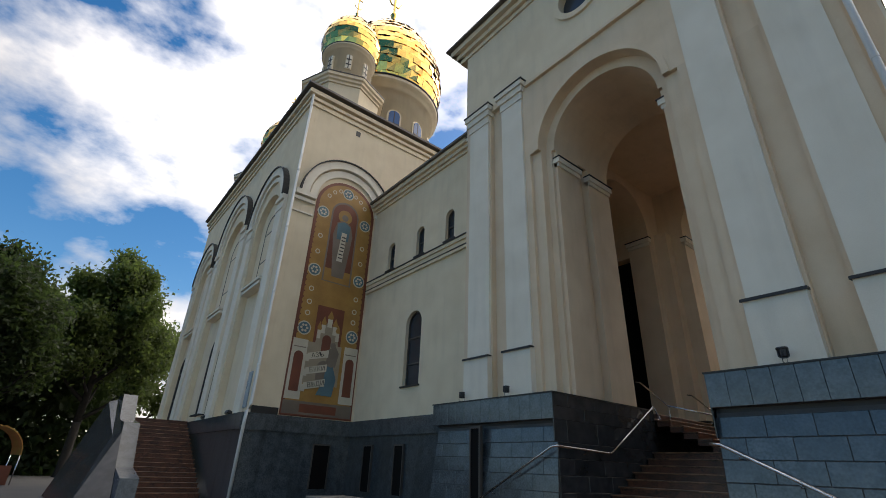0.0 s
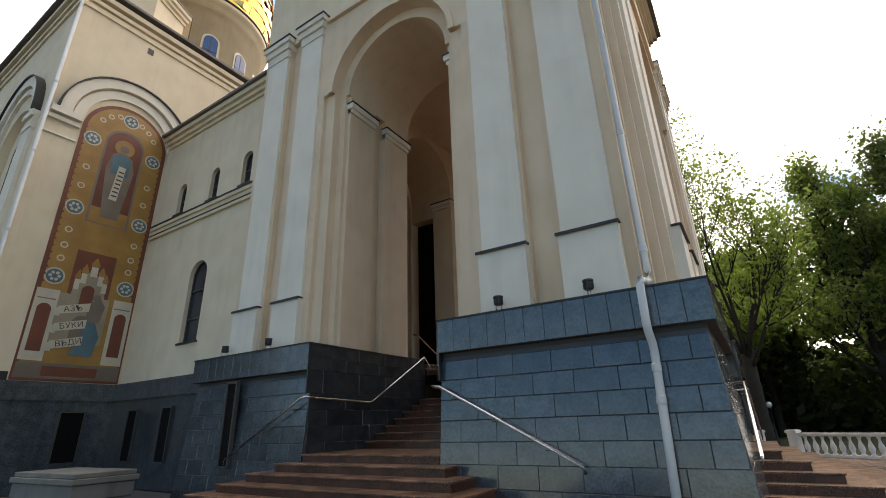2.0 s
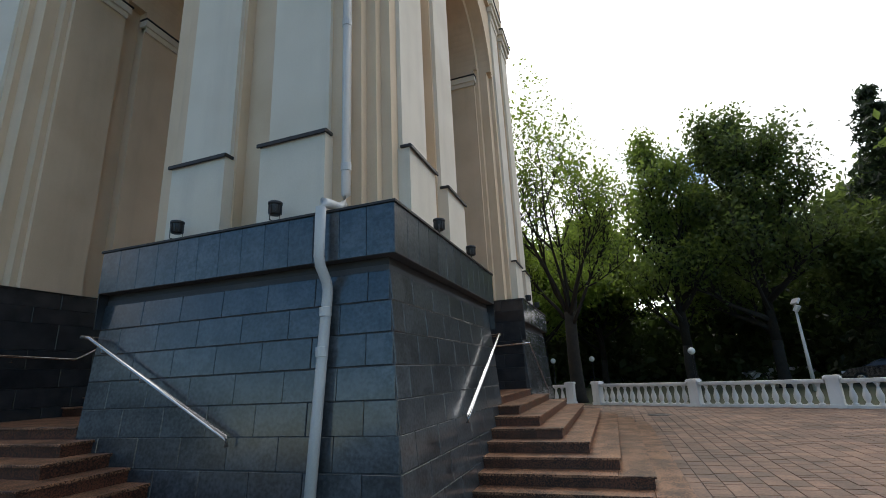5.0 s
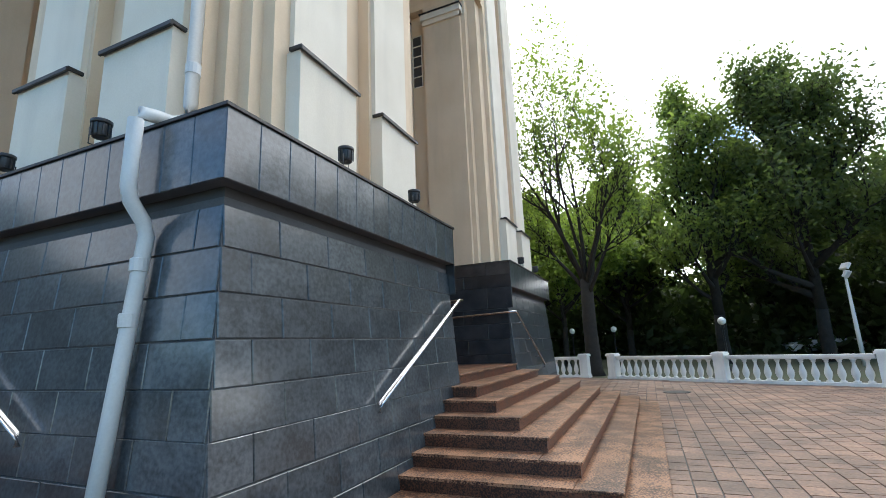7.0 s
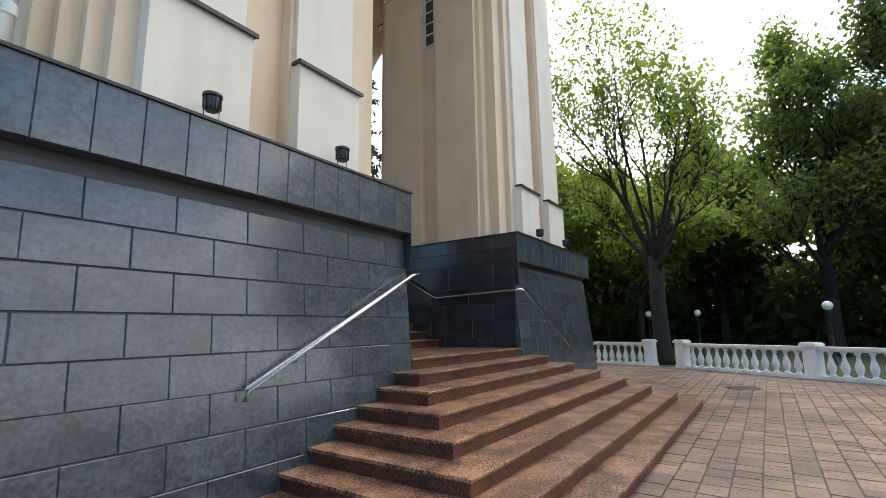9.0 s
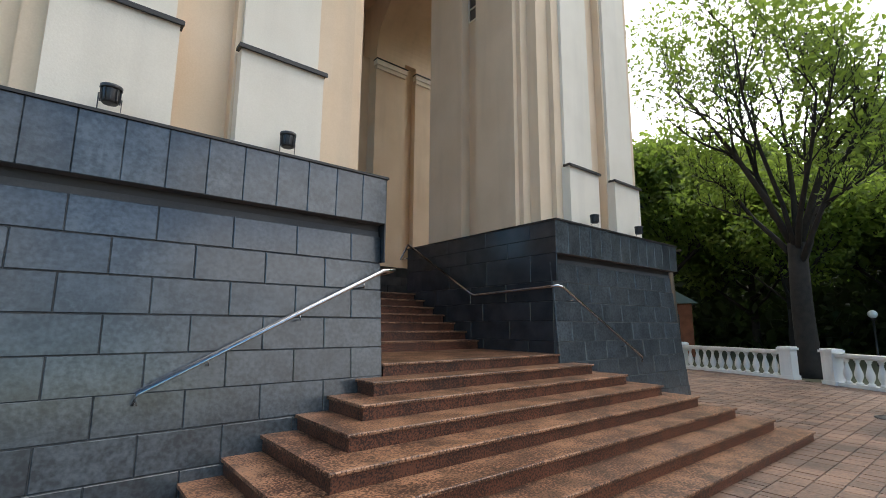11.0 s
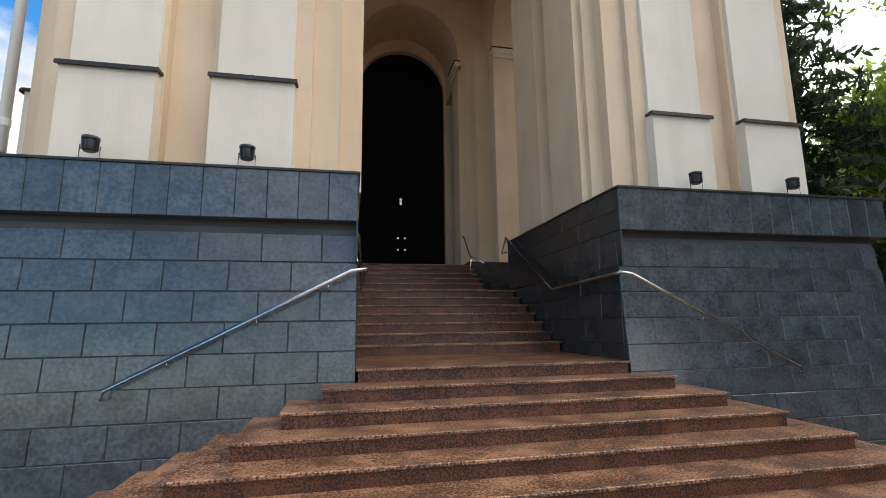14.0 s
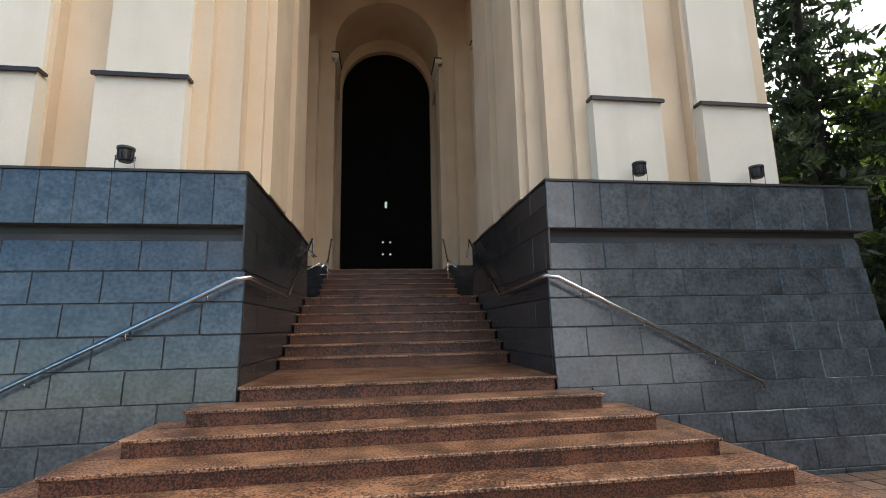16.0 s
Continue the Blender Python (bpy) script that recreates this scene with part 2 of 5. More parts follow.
def tube(bm, pts, r, n=10):
    """A round bar along a line of points; r is one radius or one for each point."""
    pts = [Vector(p) for p in pts]
    rs = r if isinstance(r, (list, tuple)) else [r] * len(pts)
    rings = []
    for i, p in enumerate(pts):
        d = (pts[min(i + 1, len(pts) - 1)] - pts[max(i - 1, 0)]).normalized()
        up = Vector((0, 0, 1)) if abs(d.z) < 0.9 else Vector((1, 0, 0))
        u = d.cross(up).normalized()
        w = d.cross(u)
        rings.append([bm.verts.new(p + rs[i] * (u * math.cos(2 * math.pi * k / n) + w * math.sin(2 * math.pi * k / n))) for k in range(n)])
    for a, b in zip(rings, rings[1:]):
        for k in range(n):
            bm.faces.new((a[k], a[(k + 1) % n], b[(k + 1) % n], b[k])).smooth = True
    bm.faces.new(rings[0][::-1])
    bm.faces.new(rings[-1])


def mesh_of(name, bm, material):
    bmesh.ops.recalc_face_normals(bm, faces=bm.faces[:])
    me = bpy.data.meshes.new(name)
    bm.to_mesh(me)
    bm.free()
    me.materials.append(material)
    return me


def part(name, bm, material, parent=None, label=""):
    ob = new(name, mesh_of(name, bm, material))
    ob.parent = parent
    return tagged(ob, label)


def piece(name, me, parent, m=None):
    ob = new(name, me)
    ob.parent = parent
    if m is not None:
        ob.matrix_basis = m
    return ob


def thing(name, label, category, group="", kind="", m=None):
    ob = tagged(new(name), label, category, group, kind)
    if m is not None:
        ob.matrix_basis = m
    return ob


BLOCKS = {}


def block_mesh(name, w, h, d, material):
    """A stone with a chamfered face; its back lies on the plane z = 0."""
    key = (name, round(w, 2), round(h, 2), d, material.name)
    if key not in BLOCKS:
        bm = bmesh.new()
        w, h, c = round(w, 2), round(h, 2), 0.006
        a = [bm.verts.new(p) for p in ((0, 0, 0), (w, 0, 0), (w, h, 0), (0, h, 0))]
        b = [bm.verts.new(p) for p in ((0, 0, d - c), (w, 0, d - c), (w, h, d - c), (0, h, d - c))]
        e = [bm.verts.new(p) for p in ((c, c, d), (w - c, c, d), (w - c, h - c, d), (c, h - c, d))]
        for p, q in ((a, b), (b, e)):
            for i in range(4):
                bm.faces.new((p[i], p[(i + 1) % 4], q[(i + 1) % 4], q[i]))
        bm.faces.new(e)
        BLOCKS[key] = mesh_of(name, bm, material)
    return BLOCKS[key]


def frame_matrix(o, u, v):
    u, v = Vector(u).normalized(), Vector(v).normalized()
    n = u.cross(v)
    return Matrix(((u.x, v.x, n.x, o[0]), (u.y, v.y, n.y, o[1]), (u.z, v.z, n.z, o[2]), (0, 0, 0, 1)))


# ---- ground ----
bm = bmesh.new()
box(bm, -400, 400, -400, 400, -0.5, -0.03)
tagged(part("ground", bm, M_GROUND), "worn grey asphalt round the church", "ground", kind="structure")
bm = bmesh.new()
prism(bm, [(28.6, 8), (26.9, -1.3), (20.5, -12.5), (14, -24), (90, -60), (160, 20), (60, 90), (30, 40)], -0.028, 0.0)
tagged(part("park_ground", bm, M_GRASS), "park lawn and bare soil under the trees", "lawn", kind="structure")

# ---- the porch: four equal legs about one axis ----
CX, CY = 14.14, 5.05
PORCH = Matrix.Translation((CX, CY, 0))
O, J = 5.79, 1.6          # parapet line and stair jamb, from the axis
TOP, LIP = 3.28, 2.73     # parapet's top and underside
QUARTERS = [PORCH @ pose(0, 0, 0, 0, 0, a) for a in (0, -90, 90, 180)]


def lean(z):
    """Outer face of the plinth at height z, from the axis."""
    return O - 0.13 + 0.078 * (LIP - z)


SLABS = [0.0, 0.382, 0.70, 1.01, 1.325, 1.643, 1.96, 2.278, 2.73, 3.0, TOP]
COURSES = [0.0, 0.065, 0.382, 0.70, 1.01, 1.325, 1.643, 1.96, 2.278, 2.595]


def plinth_leg(m):
    leg = thing("plinth", "battered plinth of blue-grey stone blocks under the porch leg", "plinth", "porch plinths", "structure", m)
    bm = bmesh.new()
    lo, hi = -lean(0) + 0.012, -lean(LIP) + 0.012
    a = [bm.verts.new((x, y, 0)) for x, y in ((lo, lo), (-J - 0.02, lo), (-J - 0.02, -J - 0.02), (lo, -J - 0.02))]
    b = [bm.verts.new((x, y, LIP)) for x, y in ((hi, hi), (-J - 0.02, hi), (-J - 0.02, -J - 0.02), (hi, -J - 0.02))]
    bm.faces.new(a[::-1])
    bm.faces.new(b)
    for i in range(4):
        bm.faces.new((a[i], a[(i + 1) % 4], b[(i + 1) % 4], b[i]))
    part("core", bm, M_MORTAR, leg)
    rng = random.Random(5)
    gap = 0.004
    # dark strip between the top course and the parapet: stain and lip shadow as colour
    bm = bmesh.new()
    o = lean(LIP) - 0.006
    prism(bm, [(-o, -o), (-J - 0.021, -o), (-J - 0.021, -J - 0.021), (-o, -J - 0.021)], 2.597, LIP)
    part("under_strip", bm, M_CAPFLASH, leg, "dark brown strip painting stain and shade under the lip")
    slope = math.hypot(1, 0.078)
    for face in (0, 1):
        for r, (z, top) in enumerate(zip(COURSES, COURSES[1:])):
            h = top - z
            start, end = -lean(top), -J
            joint = -4.80 if (r + face) % 2 else -5.115
            cuts = [c for c in [joint + 0.626 * k for k in range(-2, 8)] if start + 0.1 < c < end - 0.08]
            cuts = [start] + cuts + [end]
            for u, v in zip(cuts, cuts[1:]):
                me = block_mesh("block", v - u - gap, h * slope - gap, 0.03 + rng.choice((0, 0, 0.002)), M_BLOCK)
                if face == 0:
                    mm = frame_matrix((u, -lean(z) + 0.03, z), (1, 0, 0), (0, 0.078, 1))
                else:
                    mm = frame_matrix((-lean(z) + 0.03, v, z), (0, -1, 0), (0.078, 0, 1))
                piece("block", me, leg, mm)
    # polished jamb slabs beside the stairs
    for face in (0, 1):
        for r, (z0, z1) in enumerate(zip(SLABS, SLABS[1:])):
            u = -O + (0.0 if r >= 7 else 0.1)
            while u < -J - 0.02:
                w = rng.uniform(0.85, 1.15) * (0.5 if u < -O + 0.15 and r % 2 else 1)
                if -J - u - w < 0.4:
                    w = -J - u
                me = block_mesh("slab", w - 0.004, z1 - z0 - 0.004, 0.02, M_POLISHED)
                if face == 0:
                    mm = frame_matrix((-J - 0.02, u, z0), (0, 1, 0), (0, 0, 1))
                else:
                    mm = frame_matrix((u + w, -J - 0.02, z0), (-1, 0, 0), (0, 0, 1))
                piece("slab", me, leg, mm)
                u += w
    return leg


def parapet_leg(m):
    cap = thing("parapet", "projecting parapet of upright grey stone panels with a dark cap", "parapet", "porch parapets", "structure", m)
    bm = bmesh.new()
    i = O - 0.02
    prism(bm, [(-i, -i), (-J - 0.021, -i), (-J - 0.021, -J - 0.021), (-i, -J - 0.021)], LIP, TOP - 0.012)
    part("core", bm, M_MORTAR, cap)
    bm = bmesh.new()
    o = O + 0.02
    prism(bm, [(-o, -o), (-J + 0.015, -o), (-J + 0.015, -J + 0.015), (-o, -J + 0.015)], TOP - 0.012, TOP + 0.014)
    part("cap_flashing", bm, M_CAPFLASH, cap, "thin dark metal edge")
    k = 13
    w = (O - J) / k
    me = block_mesh("panel", w - 0.005, TOP - LIP - 0.014, 0.02, M_BLOCK)
    for j in range(k):
        piece("panel", me, cap, frame_matrix((-O + j * w, -i, LIP), (1, 0, 0), (0, 0, 1)))
        piece("panel", me, cap, frame_matrix((-i, -O + (j + 1) * w, LIP), (0, -1, 0), (0, 0, 1)))
    return cap


WALL = O - 0.40           # plain wall face of a leg
SPRING, R_OUT, R_IN = 10.1, 1.85, 1.56


def jamb_line(deep):
    """Plan of one jamb from the corner inwards; deep: a wide side recess next to the church door."""
    n = WALL
    out, back, cut = (-4.38, -3.30, 0.5) if deep else (-3.97, -3.53, 0.22)
    return [(-n + 0.28, -n + 0.28), (-n + 0.28, -n + 0.14), (-n + 0.42, -n + 0.14), (-n + 0.42, -n), (-3.81, -n), (-3.81, -n + 0.16), (-3.30, -n + 0.16), (-3.30, -n), (-2.18, -n), (-2.18, -n + 0.10), (-R_OUT, -n + 0.10), (-R_OUT, -n + 0.32),
            (-R_IN - 0.1, -n + 0.32), (-R_IN - 0.1, -4.97), (-R_IN, -4.97), (-R_IN, out), (-R_IN - cut, out), (-R_IN - cut, back), (-R_IN, back), (-R_IN, -2.45), (-2.0, -2.45), (-2.0, -2.0)]


def leg_walls(m, deep=(False, False)):
    leg = thing("porch_leg", "tall peach plaster leg of the porch with cream pilasters", "wall", "porch legs", "structure", m)
    n = WALL
    half = jamb_line(deep[0])
    other = [(y, x) for x, y in jamb_line(deep[1])[::-1]][1:-1]
    bm = bmesh.new()
    prism(bm, half + other, TOP + 0.01, SPRING)
    part("wall", bm, M_PEACH, leg)
    for swap in (0, 1):
        def put(bm, u0, u1, d0, d1, z0, z1):
            if swap:
                box(bm, d0, d1, u0, u1, z0, z1)
            else:
                box(bm, u0, u1, d0, d1, z0, z1)
        for u0, u1 in ((-4.79, -3.84), (-3.27, -2.36)):
            bm = bmesh.new()
            put(bm, u0 + 0.03, u1 - 0.03, -n - 0.06, -n + 0.2, TOP + 0.012, 12.35)
            part("pilaster_shaft", bm, M_CREAM, leg, "flat cream pilaster shaft")
            bm = bmesh.new()
            put(bm, u0, u1, -n - 0.17, -n + 0.16, TOP + 0.014, 4.42)
            part("pilaster_base", bm, M_CREAM, leg, "broader cream pilaster base")
            bm = bmesh.new()
            put(bm, u0 - 0.03, u1 + 0.03, -n - 0.20, -n - 0.05, 4.42, 4.455)
            put(bm, u0 - 0.03, u1 + 0.03, -n - 0.215, -n - 0.19, 4.40, 4.44)
            part("base_flashing", bm, M_CAPFLASH, leg, "dark metal drip edge")
            bm = bmesh.new()
            put(bm, u0 + 0.0, u1 - 0.0, -n - 0.09, -n + 0.2, 12.35, 12.62)
            put(bm, u0 - 0.06, u1 + 0.06, -n - 0.15, -n + 0.2, 12.62, 12.84)
            put(bm, u0 - 0.12, u1 + 0.12, -n - 0.21, -n + 0.2, 12.84, 13.02)
            part("capital", bm, M_CREAM, leg, "stepped cream capital")
            bm = bmesh.new()
            put(bm, u0 - 0.15, u1 + 0.15, -n - 0.24, -n + 0.2, 13.02, 13.06)
            part("capital_flashing", bm, M_CAPFLASH, leg, "dark metal drip edge")
        # caps of the jamb piers
        for d0, d1 in (((-3.30, -2.45),) if deep[swap] else ((-4.97, -3.97), (-3.53, -2.45))):
            bm = bmesh.new()
            put(bm, -R_IN - 0.1, -R_IN + 0.05, d0, d1, 9.56, 9.68)
            put(bm, -R_IN - 0.1, -R_IN + 0.10, d0 - 0.04, d1 + 0.04, 9.68, 9.84)
            part("jamb_cap", bm, M_CREAM, leg, "moulded cream impost")
            bm = bmesh.new()
            put(bm, -R_IN - 0.1, -R_IN + 0.13, d0 - 0.06, d1 + 0.06, 9.84, 9.87)
            part("jamb_cap_flashing", bm, M_CAPFLASH, leg)
    return leg


def porch_side(m):
    side = thing("porch_arch", "peach plaster wall with a deep round arch over the stairs", "wall", "porch arches", "structure", m)
    n = WALL
    e = n - 0.42
    for d0, d1, r, w in ((-n, -n + 0.32, R_OUT, 3.30), (-n + 0.32, -2.45, R_IN, n - 0.35)):
        bm = bmesh.new()
        outline = [(-w, SPRING)] + arc(0, SPRING, r, n=32) + [(w, SPRING), (w, 12.8), (-w, 12.8)]
        prism(bm, outline, d0, d1, "y")
        if d0 == -n:
            for s in (-1, 1):
                box(bm, min(s * 3.81, s * e), max(s * 3.81, s * e), d0, d1, SPRING, 12.8)
                box(bm, min(s * 3.302, s * 3.808), max(s * 3.302, s * 3.808), d0 + 0.16, d1, SPRING, 12.8)
        part("arch_wall", bm, M_PEACH, side)
    bm = bmesh.new()
    outline = arc(0, SPRING, R_OUT + 0.16, n=32) + arc(0, SPRING, R_OUT + 0.002, 0, 180, n=32)
    prism(bm, outline, -n - 0.035, -n + 0.1, "y")
    part("archivolt", bm, M_PEACH, side, "raised band round the arch")
    bm = bmesh.new()
    for x0, x1 in ((-2.2, 2.2),):
        box(bm, x0, x1, -n - 0.10, -n + 0.1, 12.70, 12.80)
    part("ledge", bm, M_PEACH, side)
    # upper storey with a round window
    bm = bmesh.new()
    u = n - 0.02
    k = 32
    left = [(-u + 0.3, 12.8), (0, 12.8)] + [(-0.72 * math.sin(math.pi * i / 16), 14.95 - 0.72 * math.cos(math.pi * i / 16)) for i in range(17)] + [(0, 16.3), (-u + 0.3, 16.3)]
    prism(bm, left, -u, -u + 0.4, "y")
    prism(bm, [(-a, b) for a, b in left], -u, -u + 0.4, "y")
    part("upper_wall", bm, M_NAVE, side)
    bm = bmesh.new()
    for i in range(k):
        a, b = 2 * math.pi * i / k, 2 * math.pi * (i + 1) / k
        prism(bm, [(0.7 * math.cos(a), 14.95 + 0.7 * math.sin(a)), (0.9 * math.cos(a), 14.95 + 0.9 * math.sin(a)), (0.9 * math.cos(b), 14.95 + 0.9 * math.sin(b)), (0.7 * math.cos(b), 14.95 + 0.7 * math.sin(b))], -u - 0.07, -u + 0.1, "y")
    part("round_window_surround", bm, M_NAVE, side)
    bm = bmesh.new()
    prism(bm, [(0.71 * math.cos(2 * math.pi * i / k), 14.95 + 0.71 * math.sin(2 * math.pi * i / k)) for i in range(k)], -u + 0.22, -u + 0.26, "y")
    part("round_window_pane", bm, M_GLASS, side, "dark round pane")
    bm = bmesh.new()
    for z0, z1, o in ((16.3, 16.5, 0.06), (16.5, 16.72, 0.18), (16.72, 16.98, 0.34)):
        prism(bm, [(-u - o, -u - o), (u + o, -u - o), (u, -u + 0.5), (-u, -u + 0.5)], z0, z1)
    part("cornice", bm, M_NAVE, side, "stepped cornice")
    bm = bmesh.new()
    prism(bm, [(-u - 0.5, -u - 0.5), (u + 0.5, -u - 0.5), (u, -u + 0.4), (-u, -u + 0.4)], 16.98, 17.06)
    part("eaves", bm, M_ROOF, side, "dark metal eaves")
    return side


first = [plinth_leg(QUARTERS[0]), parapet_leg(QUARTERS[0]), porch_side(QUARTERS[0])]
for ob in first:
    for q in QUARTERS[1:]:
        copy_thing(ob, q)
copy_thing(leg_walls(QUARTERS[0]), QUARTERS[2])
leg_walls(QUARTERS[1], (False, True))
leg_walls(QUARTERS[3], (True, False))
bm = bmesh.new()
w = WALL - 0.3
box(bm, CX - w, CX + w, CY - w, CY + w, 12.0, 12.5)
tagged(part("porch_vault", bm, M_PEACH), "plain peach crown of the porch vault", "ceiling", kind="structure")
bm = bmesh.new()
w = WALL + 0.4
a = [bm.verts.new((CX + sx * w, CY + sy * w, 17.0)) for sx, sy in ((-1, -1), (1, -1), (1, 1), (-1, 1))]
t = bm.verts.new((CX, CY, 20.5))
for i in range(4):
    bm.faces.new((a[i], a[(i + 1) % 4], t))
bm.faces.new(a[::-1])
tagged(part("porch_roof", bm, M_ROOF), "hipped brown metal roof of the porch", "roof", kind="structure")

# ---- stairs ----
ZA, LOW, HIGH = 1.14, 0.1425, 0.158
TREAD, SIDE = 0.365, 0.325


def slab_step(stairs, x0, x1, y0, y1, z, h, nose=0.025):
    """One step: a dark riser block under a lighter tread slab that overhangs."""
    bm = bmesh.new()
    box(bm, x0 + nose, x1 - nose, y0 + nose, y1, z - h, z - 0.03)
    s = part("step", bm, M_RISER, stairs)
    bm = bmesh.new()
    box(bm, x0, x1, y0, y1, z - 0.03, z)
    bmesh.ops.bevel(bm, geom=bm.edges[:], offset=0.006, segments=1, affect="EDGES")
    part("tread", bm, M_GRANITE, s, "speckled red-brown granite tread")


def lower_flight(name, m):
    st = thing(name, "red-brown granite steps spreading out to the ground", "stairs", "porch stairs", "structure", m)
    for k in range(8):
        z = ZA - k * LOW
        x = J + 0.01 + k * SIDE
        y0 = -O - 0.01 - k * TREAD
        y1 = (-O - 0.01 + 2.0) if k == 0 else y0 + TREAD + 0.05
        if k == 0:
            slab_step(st, -J, J, y0, y1, z, LOW)
        else:
            # the front run and two returns against the plinth
            slab_step(st, -x, x, y0, y1, z, LOW)
            for s in (-1, 1):
                xa, xb = (s * (x - SIDE - 0.05), s * x)
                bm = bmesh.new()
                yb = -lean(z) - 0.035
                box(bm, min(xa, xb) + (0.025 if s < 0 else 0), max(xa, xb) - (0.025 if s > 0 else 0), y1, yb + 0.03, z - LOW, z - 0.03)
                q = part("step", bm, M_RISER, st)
                bm = bmesh.new()
                box(bm, min(xa, xb), max(xa, xb), y1 + 0.003, yb + 0.03, z - 0.03, z)
                part("tread", bm, M_GRANITE, q, "speckled red-brown granite tread")
    y = -O + 1.8
    for k in range(7):
        z = ZA + (k + 1) * HIGH
        slab_step(st, -J, J, y + k * 0.34, y + k * 0.34 + (0.39 if k < 6 else 0.8), z, HIGH)
    bm = bmesh.new()
    box(bm, -J, J, -O + 0.1, -O + 1.85, 0.0, ZA - 0.1425)
    part("stair_core", bm, M_MORTAR, st)
    return st


steps = lower_flight("steps_front", QUARTERS[0])
copy_thing(steps, QUARTERS[1]).name = "steps_side"
ZP = ZA + 7 * HIGH
floor = thing("floor", "dark granite landing in the middle of the porch", "floor", kind="structure")
bm = bmesh.new()
box(bm, CX - 1.62, CX + 5.3, CY - 1.62, CY + 1.62, ZP - 0.2, ZP - 0.002)
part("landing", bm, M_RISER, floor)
upper = thing("steps_upper", "narrow dark granite flight up to the church door", "stairs", kind="structure", m=PORCH)
for k in range(6):
    z = ZP + (k + 1) * HIGH
    slab_step(upper, -J, J, -0.1 + k * 0.32, -0.1 + k * 0.32 + (0.37 if k < 5 else 3.3), z, HIGH)
ZD = ZP + 6 * HIGH

# ---- church door in its arched recess ----
DY = CY + 4.35
wall = thing("wall_door", "peach plaster wall with the arched church doorway", "wall", kind="structure")
bm = bmesh.new()
zs, DR = 9.72, 1.5
prism(bm, [(CX - 2.2, ZD), (CX - DR, ZD)] + arc(CX, zs, DR) + [(CX + DR, ZD), (CX + 2.2, ZD), (CX + 2.2, 12.1), (CX - 2.2, 12.1)], DY, DY + 0.4, "y")
part("wall", bm, M_PEACH, wall)
door = thing("door_1", "tall black arched double door, closed", "door", kind="structure")
bm = bmesh.new()
prism(bm, arched(CX, ZD, zs, DR + 0.05), DY + 0.301, DY + 0.39, "y")
part("door_core", bm, M_DOORDARK, door)
# small bright plate added to draw the highlight on the door
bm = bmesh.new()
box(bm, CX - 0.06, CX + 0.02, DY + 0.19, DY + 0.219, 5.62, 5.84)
part("escutcheon", bm, M_BRASS, door, "bright brass plate for the spot of light on the door")
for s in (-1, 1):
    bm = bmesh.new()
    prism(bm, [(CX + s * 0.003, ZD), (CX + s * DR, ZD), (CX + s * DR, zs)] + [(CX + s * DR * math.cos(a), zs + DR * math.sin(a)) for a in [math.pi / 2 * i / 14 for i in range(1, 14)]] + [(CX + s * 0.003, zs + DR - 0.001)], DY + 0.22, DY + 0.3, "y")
    leaf = part("leaf", bm, M_DOORDARK, door)
    for z in (3.9, 5.2, 6.7):
        bm = bmesh.new()
        box(bm, CX + s * 0.75 - 0.5, CX + s * 0.75 + 0.5, DY + 0.20, DY + 0.219, z - 0.3, z + 0.75)
        part("raised_panel", bm, M_DOORDARK, leaf)
    for z in (4.05, 4.45):
        bm = bmesh.new()
        lathe(bm, [(0.02, 0), (0.045, 0.02), (0.03, 0.05)], 12)
        bmesh.ops.transform(bm, matrix=Matrix.Translation((CX + s * 0.12, DY + 0.20, z)) @ pose(0, 0, 0, 90), verts=bm.verts[:])
        part("knob", bm, M_BRASS, leaf, "small bright brass knob")


# ---- side doors before the church door: black panels paint the recesses' darkness ----
for i, s in enumerate((-1, 1)):
    sd = thing("door_%d" % (2 + i), "narrow black side door in a plaster recess", "door", kind="structure")
    bm = bmesh.new()
    xa, xb = CX + s * (R_IN + 0.42), CX + s * (R_IN + 0.496)
    box(bm, min(xa, xb), max(xa, xb), CY + 3.304, DY - 0.004, ZD + 0.003, 9.3)
    part("leaf", bm, M_DOORDARK, sd)
    bm = bmesh.new()
    xa, xb = CX + s * (R_IN + 0.002), CX + s * (R_IN + 0.496)
    box(bm, min(xa, xb), max(xa, xb), CY + 3.304, DY - 0.004, 9.3, SPRING - 0.003)
    part("lintel", bm, M_PEACH, sd)

# ---- vent grille high in the jamb niche ----
grille = thing("vent_grille", "tall narrow grey lattice vent in the jamb niche", "vent", m=PORCH)
gx = R_IN + 0.22
bm = bmesh.new()
box(bm, gx - 0.012, gx - 0.001, -3.82, -3.56, 8.05, 9.5)
part("backing", bm, M_FRAME, grille)
bm = bmesh.new()
for y in (-3.83, -3.57):
    box(bm, gx - 0.04, gx - 0.001, y, y + 0.025, 8.03, 9.52)
part("frame", bm, M_CREAM, grille)
for k in range(6):
    bm = bmesh.new()
    box(bm, gx - 0.035, gx - 0.013, -3.805, -3.57, 8.03 + k * 0.293, 8.055 + k * 0.293)
    part("slat", bm, M_CREAM, grille)


